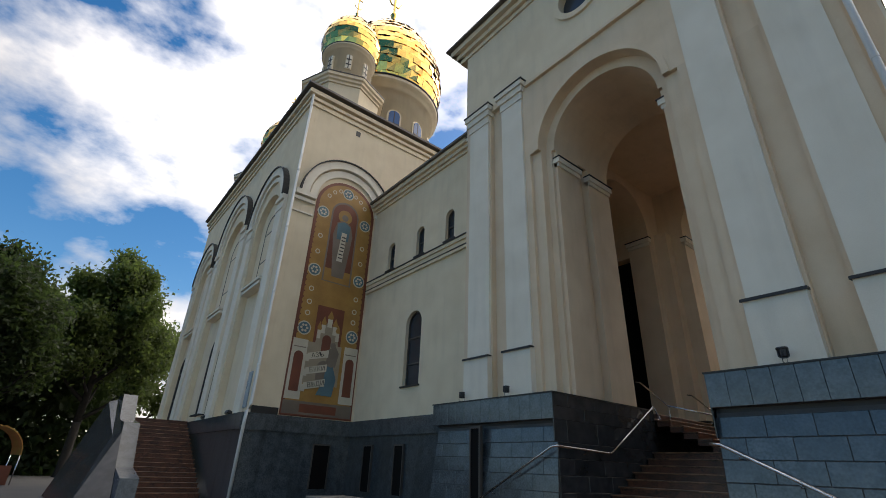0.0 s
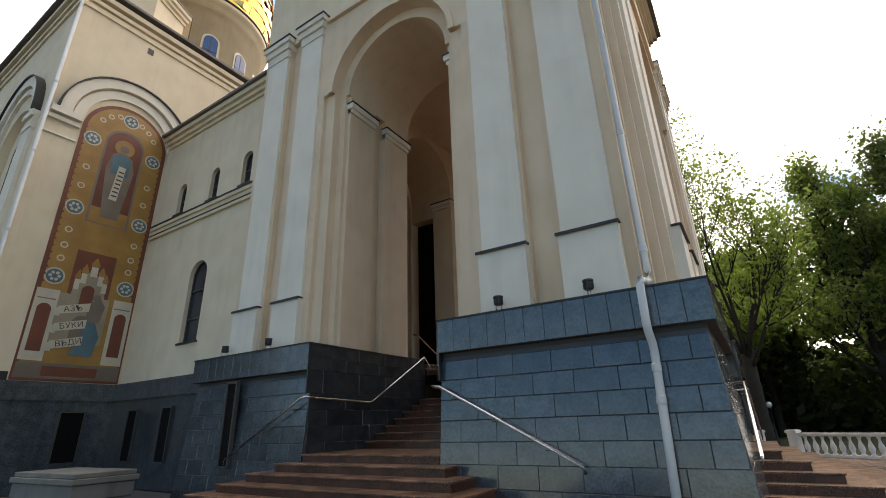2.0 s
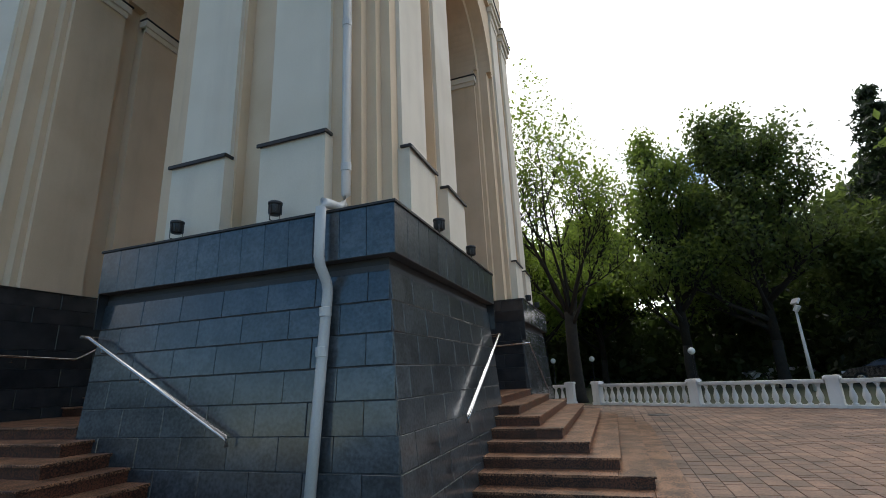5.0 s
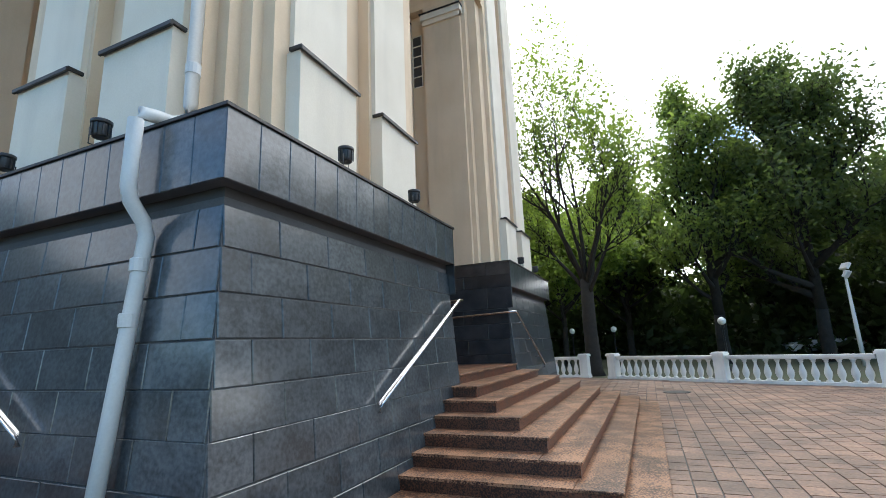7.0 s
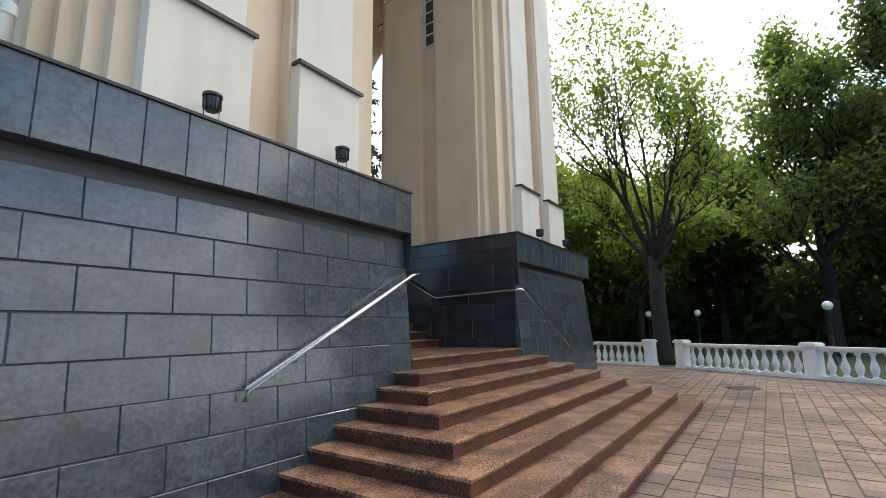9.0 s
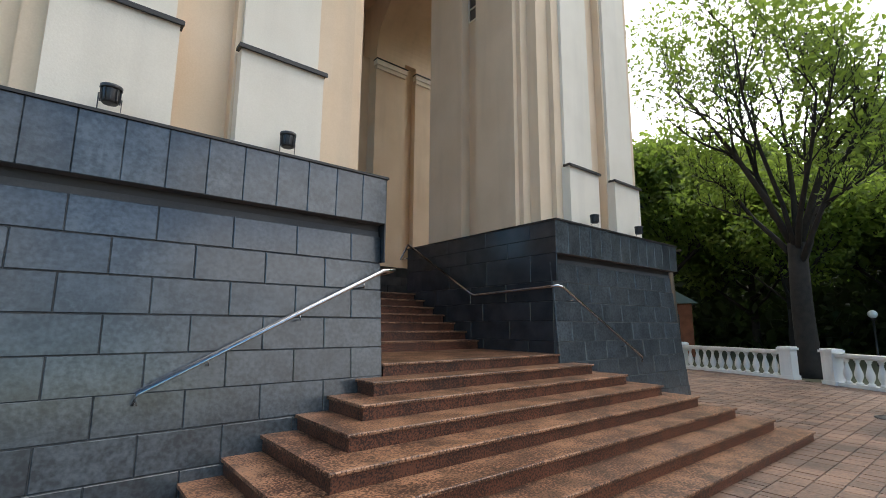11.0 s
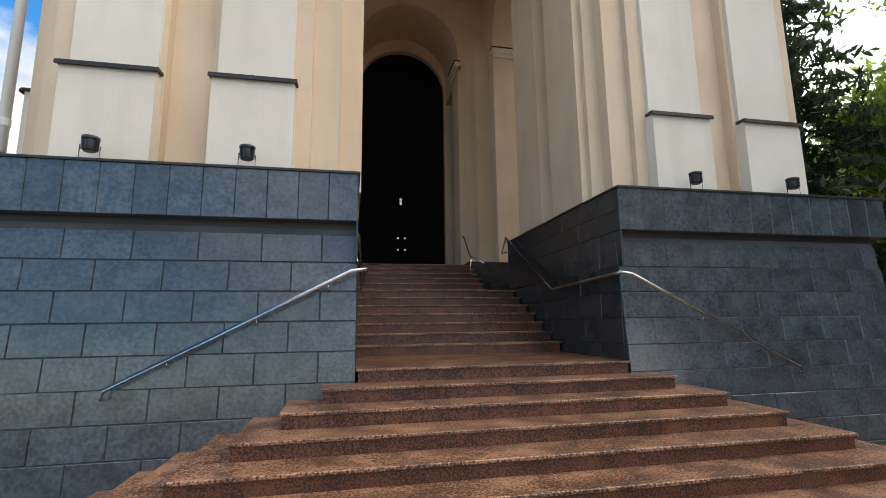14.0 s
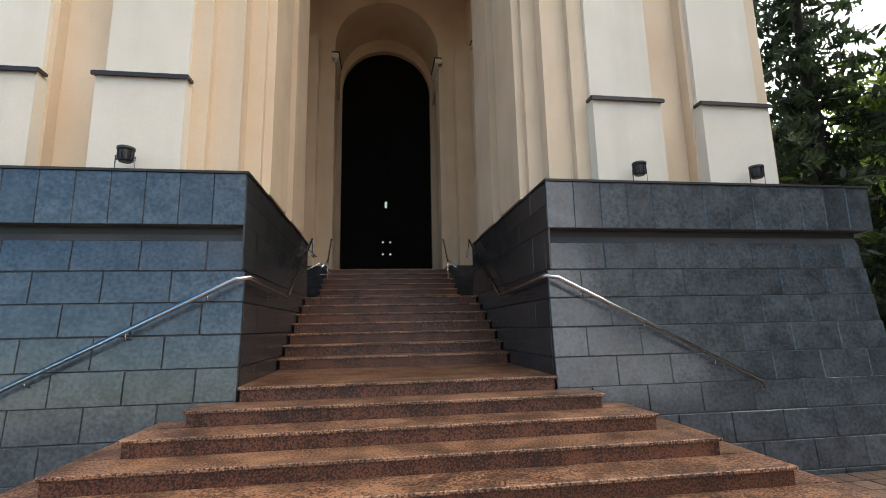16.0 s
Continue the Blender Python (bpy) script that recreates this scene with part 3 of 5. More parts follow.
# ---- plinth slit, handrails, floodlights on the porch ----
def slit(name, label, axis, at, u0, u1, z0, z1, out):
    """A tall basement opening with a stone rim and a black pane painting its dark inside; out points away from the
    wall.
    """
    w = thing(name, label, "window", kind="structure")
    def put(bm, a, b, c, d, e, f):
        if axis == "x":
            box(bm, min(at + a * out, at + b * out), max(at + a * out, at + b * out), c, d, e, f)
        else:
            box(bm, c, d, min(at + a * out, at + b * out), max(at + a * out, at + b * out), e, f)
    # matte black sheet in place of the opening's inner shade
    bm = bmesh.new()
    put(bm, 0.012, 0.058, u0, u1, z0, z1)
    part("pane", bm, M_DOORDARK, w)
    bm = bmesh.new()
    for a, b, c, d in ((u0 - 0.05, u0, z0, z1), (u1, u1 + 0.05, z0, z1), (u0 - 0.05, u1 + 0.05, z1, z1 + 0.05)):
        put(bm, 0.0, 0.085, a, b, c, d)
    part("window_frame", bm, M_FRAME, w)
    bm = bmesh.new()
    put(bm, 0.0, 0.11, u0 - 0.07, u1 + 0.07, z0 - 0.05, z0)
    part("window_sill", bm, M_BLOCK, w)
    return w


slit("window_1", "narrow dark basement opening in the stone plinth", "x", 8.345, 8.88, 9.17, 0.9, 2.6, -1)


def handrail(m):
    rail = thing("handrail", "round brushed steel handrail fixed to the stone plinth", "handrail", "porch handrails", m=m)
    y = -O - 0.06
    x = -J + 0.09
    pts = [(-3.92, y - 0.02, 0.93), (-3.91, y - 0.03, 1.02), (-1.66, y, 2.17), (-1.52, y, 2.19), (x, y + 0.15, 2.18), (x, -3.95, 2.12), (x, -3.85, 2.16), (x, -1.75, 3.36)]
    bm = bmesh.new()
    tube(bm, pts, 0.024)
    part("bar", bm, M_STEEL, rail)
    bm = bmesh.new()
    tube(bm, [(x, -1.75, 3.36), (x, -1.45, 3.05), (x, -1.75, 3.05)], 0.018)
    part("end_loop", bm, M_STEEL, rail)
    for px, pz in ((-3.4, 1.29), (-2.6, 1.69), (-1.9, 2.05)):
        bm = bmesh.new()
        yw = -lean(pz - 0.08) + 0.0
        tube(bm, [(px, y, pz - 0.02), (px, y, pz - 0.08), (px, yw, pz - 0.08)], 0.008, 6)
        part("bracket", bm, M_STEEL, rail)
    for py, pz in ((-4.9, 2.14), (-3.2, 2.52), (-2.2, 3.1)):
        bm = bmesh.new()
        tube(bm, [(x, py, pz - 0.02), (x, py, pz - 0.08), (-J - 0.01, py, pz - 0.08)], 0.008, 6)
        part("bracket", bm, M_STEEL, rail)
    return rail


FLIP = Matrix.Diagonal((-1, 1, 1, 1))


def mirror_rail(m):
    """The same rail for the other side of a stair."""
    rail = handrail(m)
    for ob in rail.children:
        ob.data = ob.data.copy()
        ob.data.transform(FLIP)
        ob.data.flip_normals()
    return rail


for q in (QUARTERS[0], QUARTERS[1]):
    handrail(q)
    mirror_rail(q)
for s in (-1, 1):
    rail = thing("handrail", "short steel handrail beside the top flight", "handrail", m=PORCH)
    bm = bmesh.new()
    x = s * 1.52
    tube(bm, [(x, -0.15, 3.02), (x, 1.2, 3.38), (x, 1.9, 4.05), (x, 2.05, 4.08)], 0.022)
    part("bar", bm, M_STEEL, rail)
    bm = bmesh.new()
    tube(bm, [(x, 1.2, 3.38), (x, 1.2, ZP + 4 * HIGH)], 0.016)
    part("post", bm, M_STEEL, rail)


def floodlight(m):
    fl = thing("floodlight", "small black ribbed uplight standing on the parapet", "lamp", "parapet floodlights", m=m)
    bm = bmesh.new()
    lathe(bm, [(0.055, 0.085), (0.065, 0.10), (0.068, 0.20), (0.068, 0.205)], 20)
    part("housing", bm, M_LAMP, fl)
    bm = bmesh.new()
    lathe(bm, [(0.078, 0.205), (0.082, 0.21), (0.082, 0.235), (0.076, 0.24)], 20)
    part("rim", bm, M_LAMP, fl)
    for i in range(10):
        a = 2 * math.pi * i / 10
        bm = bmesh.new()
        box(bm, 0.066, 0.077, -0.005, 0.005, 0.10, 0.20)
        bmesh.ops.transform(bm, matrix=pose(0, 0, 0, 0, 0, math.degrees(a)), verts=bm.verts[:])
        part("rib", bm, M_LAMP, fl)
    bm = bmesh.new()
    tube(bm, [(-0.085, 0, 0.15), (-0.085, 0, 0.005), (0.085, 0, 0.005), (0.085, 0, 0.15)], 0.006, 6)
    part("bracket", bm, M_LAMP, fl)
    return fl


lamp = None
SPOTS = [(-4.31, -5.75), (-2.80, -5.75), (2.78, -5.75), (4.32, -5.75), (-5.75, -4.27), (-5.75, -2.79), (-5.75, 3.0), (-5.75, 4.62)]
for x, y in SPOTS:
    mm = PORCH @ Matrix.Translation((x, y, TOP + 0.014)) @ pose(0, 0, 0, 0, 0, random.uniform(-25, 25))
    lamp = copy_thing(lamp, mm) if lamp else floodlight(mm)


def downpipe(label, pts, r, joints, m=None):
    dp = thing("downpipe", label, "pipe")
    bm = bmesh.new()
    tube(bm, pts, r, 14)
    part("pipe", bm, M_PIPE, dp)
    for p in joints:
        bm = bmesh.new()
        lathe(bm, [(r, p[2] - 0.05), (r + 0.007, p[2] - 0.045), (r + 0.007, p[2] + 0.045), (r, p[2] + 0.05)], 14, p[0], p[1], smooth=False)
        part("collar", bm, M_PIPE, dp)
    return dp


downpipe("white painted metal rainwater pipe bent round the parapet",
         [(8.60, -0.02, 16.6), (8.60, -0.02, 12), (8.60, -0.02, 8), (8.60, -0.02, 3.56), (8.56, -0.02, 3.42), (8.48, 0.0, 3.37), (8.34, 0.03, 3.37), (8.26, 0.04, 3.36), (8.22, 0.05, 3.29), (8.22, 0.06, 2.76), (8.25, 0.06, 2.66), (8.35, 0.05, 2.52), (8.38, 0.05, 2.42), (8.30, 0.07, 1.5), (8.17, 0.1, 0.02)], 0.055,
         [(8.60, -0.02, 3.9), (8.60, -0.02, 5.9), (8.60, -0.02, 7.9), (8.60, -0.02, 9.9), (8.315, 0.065, 1.8), (8.35, 0.055, 2.2)])

# ---- low link wall between porch and nave ----
LX, NY, NX = 10.1, 18.65, 5.75


def window_arch(name, label, axis, at, c, zb, zs, r, out, bars, glass=None, mullion=False):
    """Round-headed window: pane, frame, bars, sill; at is the wall's face, out its outward sign."""
    w = thing(name, label, "window", kind="structure")
    d = lambda a: at - out * a
    bm = bmesh.new()
    prism(bm, arched(c, zb, zs, r + 0.02), d(0.20), d(0.22), axis)
    part("pane", bm, glass or M_GLASS, w)
    bm = bmesh.new()
    t = 0.05
    outer, inner = arched(c, zb, zs, r), arched(c, zb + t, zs, r - t)
    prism(bm, outer + inner[::-1], d(0.14), d(0.199), axis)
    part("window_frame", bm, M_FRAME, w)
    for z in bars:
        bm = bmesh.new()
        prism(bm, [(c - r + t, z - 0.03), (c + r - t, z - 0.03), (c + r - t, z + 0.03), (c - r + t, z + 0.03)], d(0.15), d(0.198), axis)
        part("glazing_bar", bm, M_FRAME, w)
    if mullion:
        bm = bmesh.new()
        prism(bm, [(c - 0.025, zb + t), (c + 0.025, zb + t), (c + 0.025, zs + r - t), (c - 0.025, zs + r - t)], d(0.15), d(0.197), axis)
        part("glazing_bar", bm, M_FRAME, w)
    bm = bmesh.new()
    prism(bm, [(c - r - 0.08, zb - 0.06), (c + r + 0.08, zb - 0.06), (c + r + 0.08, zb - 0.001), (c - r - 0.08, zb - 0.001)], d(-0.07), d(0.2), axis)
    part("window_sill", bm, M_CAPFLASH, w)
    return w


def holed(bm, u0, u1, z0, z1, holes, a, b, axis):
    """A wall band with round-headed openings (c, zb, zs, r) side by side, sorted along u."""
    u = u0
    for c, zb, zs, r in sorted(holes):
        prism(bm, [(u, z0), (c - r, z0), (c - r, z1), (u, z1)], a, b, axis)
        prism(bm, [(c - r, z0), (c + r, z0), (c + r, zb), (c - r, zb)], a, b, axis)
        prism(bm, [(c - r, zs)] + arc(c, zs, r)[1:-1] + [(c + r, zs), (c + r, z1), (c - r, z1)], a, b, axis)
        u = c + r
    prism(bm, [(u, z0), (u1, z0), (u1, z1), (u, z1)], a, b, axis)


link = thing("wall_link", "pale peach plaster wall joining the porch to the nave", "wall", kind="structure")
big, small = (14.6, 4.42, 6.78, 0.52), [(16.75, 9.72, 10.78, 0.27), (14.52, 9.72, 10.78, 0.27), (12.55, 9.72, 10.78, 0.27)]
bm = bmesh.new()
holed(bm, 10.6, NY, 3.28, 9.0, [big], LX, LX + 0.4, "x")
part("lower_wall", bm, M_NAVE, link)
bm = bmesh.new()
holed(bm, 10.6, NY, 9.5, 13.3, small, LX, LX + 0.4, "x")
part("upper_wall", bm, M_NAVE, link)
bm = bmesh.new()
for z0, z1, o in ((9.0, 9.12, 0.10), (9.12, 9.38, 0.04), (9.38, 9.52, 0.12)):
    box(bm, LX - o, LX + 0.4, 10.6, NY, z0, z1)
part("string_course", bm, M_NAVE, link)
bm = bmesh.new()
box(bm, LX - 0.16, LX, 10.6, NY, 9.52, 9.56)
box(bm, LX - 0.13, LX - 0.1, 10.6, NY, 9.12, 9.15)
part("string_flashing", bm, M_CAPFLASH, link)
bm = bmesh.new()
for z0, z1, o in ((13.3, 13.45, 0.08), (13.45, 13.62, 0.18), (13.62, 13.82, 0.30)):
    box(bm, LX - o, LX + 0.4, 10.4, NY, z0, z1)
part("cornice", bm, M_NAVE, link)
bm = bmesh.new()
box(bm, LX - 0.42, LX + 4, 10.4, NY, 13.82, 13.92)
part("eaves", bm, M_ROOF, link)
window_arch("window_2", "tall round-headed dark window with glazing bars", "x", LX, big[0], big[1], big[2], big[3], -1, (5.25, 6.25), mullion=False)
for i, h in enumerate(small):
    window_arch("window_%d" % (3 + i), "small round-headed window above the string course", "x", LX, h[0], h[1], h[2], h[3], -1, (10.35,))
bm = bmesh.new()
box(bm, LX - 0.16, LX + 0.4, 10.6, NY, 0, 2.7)
tagged(part("wall_link_plinth", bm, M_BLOCK), "smooth grey stone plinth of the link wall", "plinth", kind="structure")
bm = bmesh.new()
box(bm, LX - 0.27, LX + 0.4, 10.6, NY, 2.7, 3.28)
tagged(part("wall_link_band", bm, M_BLOCK), "projecting grey stone band on the link wall", "plinth", kind="structure")
slit("window_6", "narrow dark basement opening in the stone plinth", "x", LX - 0.16, 16.55, 17.1, 0.8, 2.34, -1)
slit("window_7", "narrow dark basement opening in the stone plinth", "x", LX - 0.16, 14.45, 14.95, 0.8, 2.34, -1)
slit("window_8", "narrow dark basement opening in the stone plinth", "y", NY - 0.16, 8.42, 9.08, 0.8, 2.32, -1)

# ---- nave ----
nave = thing("nave", "tall pale peach plaster nave with arched gables and brown metal roof", "church", kind="structure")
bm = bmesh.new()
box(bm, NX + 0.3, 22.7, NY, 38, 3.28, 18.3)
part("wall_south", bm, M_NAVE, nave)
# west face: an outer skin with three tall arched recesses and windows
recess = [(22.0, 3.3, 12.6, 1.55), (28.3, 3.3, 13.2, 1.9), (34.4, 3.3, 12.6, 1.55)]
bm = bmesh.new()
holed(bm, NY + 0.001, 38, 3.28, 18.3, recess, NX, NX + 0.299, "x")
part("wall_west", bm, M_NAVE, nave)
for c, r, zs in ((22.0, 2.5, 13.1), (28.3, 3.0, 13.7), (34.4, 2.5, 13.1)):
    for r0, r1, o in ((r - 0.42, r, 0.22), (r - 0.75, r - 0.5, 0.12)):
        bm = bmesh.new()
        prism(bm, arc(c, zs, r1) + arc(c, zs, r0, 0, 180), NX - o, NX - 0.001, "x")
        part("hood_arch", bm, M_CREAM, nave, "raised cream arch moulding")
    bm = bmesh.new()
    prism(bm, arc(c, zs, r + 0.05) + arc(c, zs, r, 0, 180), NX - 0.3, NX - 0.001, "x")
    part("hood_flashing", bm, M_CAPFLASH, nave, "dark metal over the arch")
    for s in (-1, 1):
        bm = bmesh.new()
        y = c + s * (r - 0.35)
        box(bm, NX - 0.14, NX - 0.002, y - 0.42, y + 0.42, 3.3, zs - 0.75)
        part("pilaster_shaft", bm, M_CREAM, nave)
        bm = bmesh.new()
        for z0, z1, o in ((zs - 0.75, zs - 0.5, 0.18), (zs - 0.5, zs - 0.25, 0.14), (zs - 0.25, zs, 0.24)):
            box(bm, NX - o, NX - 0.003, y - 0.46, y + 0.46, z0, z1)
        part("capital", bm, M_CREAM, nave)
    bm = bmesh.new()
    for z0, z1, o in ((9.0, 9.15, 0.1), (9.2, 9.32, 0.16)):
        box(bm, NX - o, NX + 0.29, c - 1.3, c + 1.3, z0, z1)
    part("string_course", bm, M_CREAM, nave)
for i, (c, zb, zs, r) in enumerate(((22.0, 9.4, 12.4, 0.75), (28.3, 9.4, 13.0, 0.9), (34.4, 9.4, 12.4, 0.75), (26.0, 3.6, 6.6, 0.75), (33.0, 3.6, 6.6, 0.75))):
    w = window_arch("window_%d" % (9 + i), "tall round-headed dark window of the nave", "x", NX + 0.14 if i < 3 else NX - 0.22, c, zb, zs, r, -1, (zb + 1.2, zs - 0.2))
# mosaic wall: hood arch and imposts
MC, MS, MR = 8.43, 12.85, 1.56
for r0, r1, o in ((2.02, 2.42, 0.22), (1.60, 1.95, 0.10)):
    bm = bmesh.new()
    prism(bm, arc(MC, 13.1, r1) + arc(MC, 13.1, r0, 0, 180), NY - o, NY - 0.001, "y")
    part("hood_arch", bm, M_CREAM, nave, "raised cream arch moulding")
bm = bmesh.new()
prism(bm, arc(MC, 13.1, 2.47) + arc(MC, 13.1, 2.42, 0, 180), NY - 0.3, NY - 0.001, "y")
part("hood_flashing", bm, M_CAPFLASH, nave, "dark metal over the arch")
for x0, x1 in ((NX + 0.05, MC - MR - 0.08),):
    bm = bmesh.new()
    for z0, z1, o in ((12.0, 12.08, 0.06), (12.6, 12.75, 0.12), (12.85, 13.1, 0.22)):
        box(bm, x0, x1, NY - o, NY - 0.001, z0, z1)
    part("impost", bm, M_CREAM, nave)
bm = bmesh.new()
for z0, z1, o in ((18.1, 18.3, 0.08), (18.42, 18.6, 0.14), (18.72, 18.95, 0.26)):
    box(bm, NX - o, 22.7, NY - o, 38 + o, z0, z1)
box(bm, NX, 22.7, NY, 38, 18.2, 19.1)
part("cornice", bm, M_NAVE, nave)
bm = bmesh.new()
e = 0.42
a = [bm.verts.new(p) for p in ((NX - e, NY - e, 19.1), (23, NY - e, 19.1), (23, 38 + e, 19.1), (NX - e, 38 + e, 19.1))]
b = [bm.verts.new(p) for p in ((NX - e, NY - e, 19.22), (23, NY - e, 19.22), (23, 38 + e, 19.22), (NX - e, 38 + e, 19.22))]
c = [bm.verts.new(p) for p in ((NX + 5, NY + 5, 20.6), (19, NY + 5, 20.6), (19, 33, 20.6), (NX + 5, 33, 20.6))]
bm.faces.new(a[::-1])
bm.faces.new(c)
for p, q in ((a, b), (b, c)):
    for i in range(4):
        bm.faces.new((p[i], p[(i + 1) % 4], q[(i + 1) % 4], q[i]))
part("roof", bm, M_ROOF, nave, "brown metal hipped roof")
bm = bmesh.new()
box(bm, 8.38, 8.62, NY - 0.02, NY + 0.01, 17.55, 17.85)
part("vent", bm, M_FRAME, nave, "small dark vent")
bm = bmesh.new()
a = [(NX - 0.2, NY - 0.2), (22.7, NY - 0.2), (22.7, 38), (NX - 0.2, 38)]
prism(bm, a, 0, 2.7)
part("plinth", bm, M_BLOCK, nave, "smooth grey stone plinth")
bm = bmesh.new()
prism(bm, [(NX - 0.32, NY - 0.28), (22.7, NY - 0.28), (22.7, 38), (NX - 0.32, 38)], 2.7, 3.28)
part("plinth_band", bm, M_BLOCK, nave)
downpipe("thin white rainwater pipe at the nave corner", [(5.70, 18.45, 18.6), (5.70, 18.45, 3.6), (5.66, 18.40, 3.45), (5.55, 18.28, 3.3), (5.53, 18.25, 2.8), (5.56, 18.36, 2.5), (5.56, 18.36, 0)], 0.06, [(5.70, 18.45, z) for z in (5, 8, 11, 14)])

# ---- plaque, ledge floodlights and dark base strip at the nave corner ----
M_PLAQUE = mat("pale_blue_grey_plaque", (0.34, 0.40, 0.44), (0.28, 0.33, 0.37), 0.3, bump=0.03)
bm = bmesh.new()
box(bm, NX - 0.05, NX - 0.005, 19.05, 20.35, 3.5, 4.85)
bmesh.ops.bevel(bm, geom=bm.edges[:], offset=0.01, segments=1, affect="EDGES")
tagged(part("plaque", bm, M_PLAQUE), "plain pale blue-grey plaque low on the nave wall", "plaque")
# flat dark strip paints the shade of the void along the wall's foot
bm = bmesh.new()
box(bm, 5.8, MC - MR - 0.05, NY - 0.05, NY - 0.002, 3.285, 3.56)
tagged(part("trim", bm, M_CAPFLASH), "dark brown strip painting the shaded void above the band", "trim", kind="structure")


def ledge_light(m):
    fl = thing("ledge_floodlight", "flat black box floodlight lying on the stone ledge", "lamp", "ledge floodlights", m=m)
    bm = bmesh.new()
    box(bm, -0.10, 0.10, -0.22, 0.22, 0.06, 0.20)
    bmesh.ops.bevel(bm, geom=bm.edges[:], offset=0.02, segments=1, affect="EDGES")
    bmesh.ops.transform(bm, matrix=pose(0, 0, 0, 0, 20, 0), verts=bm.verts[:])
    part("housing", bm, M_LAMP, fl)
    bm = bmesh.new()
    tube(bm, [(0, -0.24, 0.14), (0, -0.24, 0.008), (0, 0.24, 0.008), (0, 0.24, 0.14)], 0.008, 6)
    part("bracket", bm, M_LAMP, fl)
    return fl


ll0 = ledge_light(Matrix.Translation((NX - 0.17, 20.8, 3.28)))
copy_thing(ll0, Matrix.Translation((NX - 0.17, 24.6, 3.28)))

# ---- mosaic ----
mosaic = thing("mosaic", "arched ochre and gold wall mosaic with saint and white church", "mosaic")


def tile_shape(name, poly, depth, material, label=""):
    bm = bmesh.new()
    prism(bm, poly, NY - depth, NY - 0.001, "y")
    return part(name, bm, material, mosaic, label)


def disc(c, z, r, n=24):
    return [(c + r * math.cos(2 * math.pi * i / n), z + r * math.sin(2 * math.pi * i / n)) for i in range(n)]


def rect(x0, x1, z0, z1):
    return [(x0, z0), (x1, z0), (x1, z1), (x0, z1)]


tile_shape("border", arched(MC, 3.32, MS, MR), 0.03, M_RUST, "red-brown mosaic border")
tile_shape("ground", arched(MC, 3.4, MS, MR - 0.14), 0.034, M_OCHRE, "ochre mosaic ground")
for i in range(34):
    for s in (-1, 1):
        z = 4.2 + i * 0.26
        if 6.5 < z:
            tile_shape("border_tooth", [(MC + s * 1.43, z), (MC + s * 1.36, z + 0.06), (MC + s * 1.43, z + 0.12)], 0.038, M_RUST)
for x, z in ((7.29, 12.45), (9.53, 12.45), (8.43, 13.85), (7.32, 9.5), (9.56, 9.5), (7.3, 6.83), (9.56, 6.83)):
    tile_shape("medallion", disc(x, z, 0.30), 0.038, M_SMALTWHITE, "white disc with a blue-green rosette")
    tile_shape("medallion_field", disc(x, z, 0.25), 0.042, M_SMALTBLUE)
    for k in range(6):
        a = math.pi / 3 * k
        tile_shape("petal", disc(x + 0.13 * math.cos(a), z + 0.13 * math.sin(a), 0.055, 8), 0.046, M_SMALTWHITE)
for z in (11.2, 10.4, 8.6, 8.0, 7.5):
    for s in (-1, 1):
        tile_shape("small_ring", disc(MC + s * 1.1, z, 0.12, 14), 0.038, M_SMALTWHITE)
        tile_shape("small_ring_centre", disc(MC + s * 1.1, z, 0.075, 14), 0.042, M_OCHRE)
for a in (50, 68, 112, 130, 30, 150):
    tile_shape("small_ring", disc(MC + 1.12 * math.cos(radians(a)), MS + 1.1 * math.sin(radians(a)), 0.11, 14), 0.038, M_SMALTWHITE)
    tile_shape("small_ring_centre", disc(MC + 1.12 * math.cos(radians(a)), MS + 1.1 * math.sin(radians(a)), 0.065, 14), 0.042, M_OCHRE)
tile_shape("niche_rim", arched(MC, 9.1, 12.62, 0.72), 0.038, M_SMALTGREY)
tile_shape("niche", arched(MC, 9.75, 12.6, 0.64), 0.042, M_RUST, "red-brown niche")
tile_shape("niche_base", rect(MC - 0.64, MC + 0.64, 9.15, 9.75), 0.043, M_OCHRE)
tile_shape("halo", disc(MC, 12.55, 0.36), 0.046, M_OCHRE, "golden disc")
tile_shape("robed_shape", [(MC - 0.28, 9.4), (MC + 0.3, 9.4), (MC + 0.42, 10.6), (MC + 0.5, 11.6), (MC + 0.36, 12.15), (MC + 0.14, 12.3), (MC - 0.14, 12.3), (MC - 0.36, 12.15), (MC - 0.5, 11.5), (MC - 0.4, 10.5)], 0.05, M_SMALTGREY)
tile_shape("mantle", [(MC - 0.3, 11.3), (MC + 0.3, 11.3), (MC + 0.34, 12.1), (MC, 12.28), (MC - 0.34, 12.1)], 0.054, M_SMALTBLUE)
tile_shape("head_shape", disc(MC, 12.5, 0.17, 16), 0.054, M_SMALTGREY)
tile_shape("scroll", [(MC - 0.16, 10.2), (MC + 0.12, 10.2), (MC + 0.2, 11.7), (MC - 0.06, 11.7)], 0.058, M_SMALTWHITE)
for k in range(7):
    tile_shape("scroll_line", rect(MC - 0.1 + k * 0.012, MC + 0.1 + k * 0.012, 10.35 + k * 0.18, 10.41 + k * 0.18), 0.062, M_FRAME)
tile_shape("lower_field", rect(MC - 0.66, MC + 0.62, 6.3, 7.95), 0.038, M_RUST, "red-brown field behind the white church")
tile_shape("church_shape", rect(MC - 0.85, MC + 0.7, 4.6, 6.3), 0.040, M_SMALTSTONE)
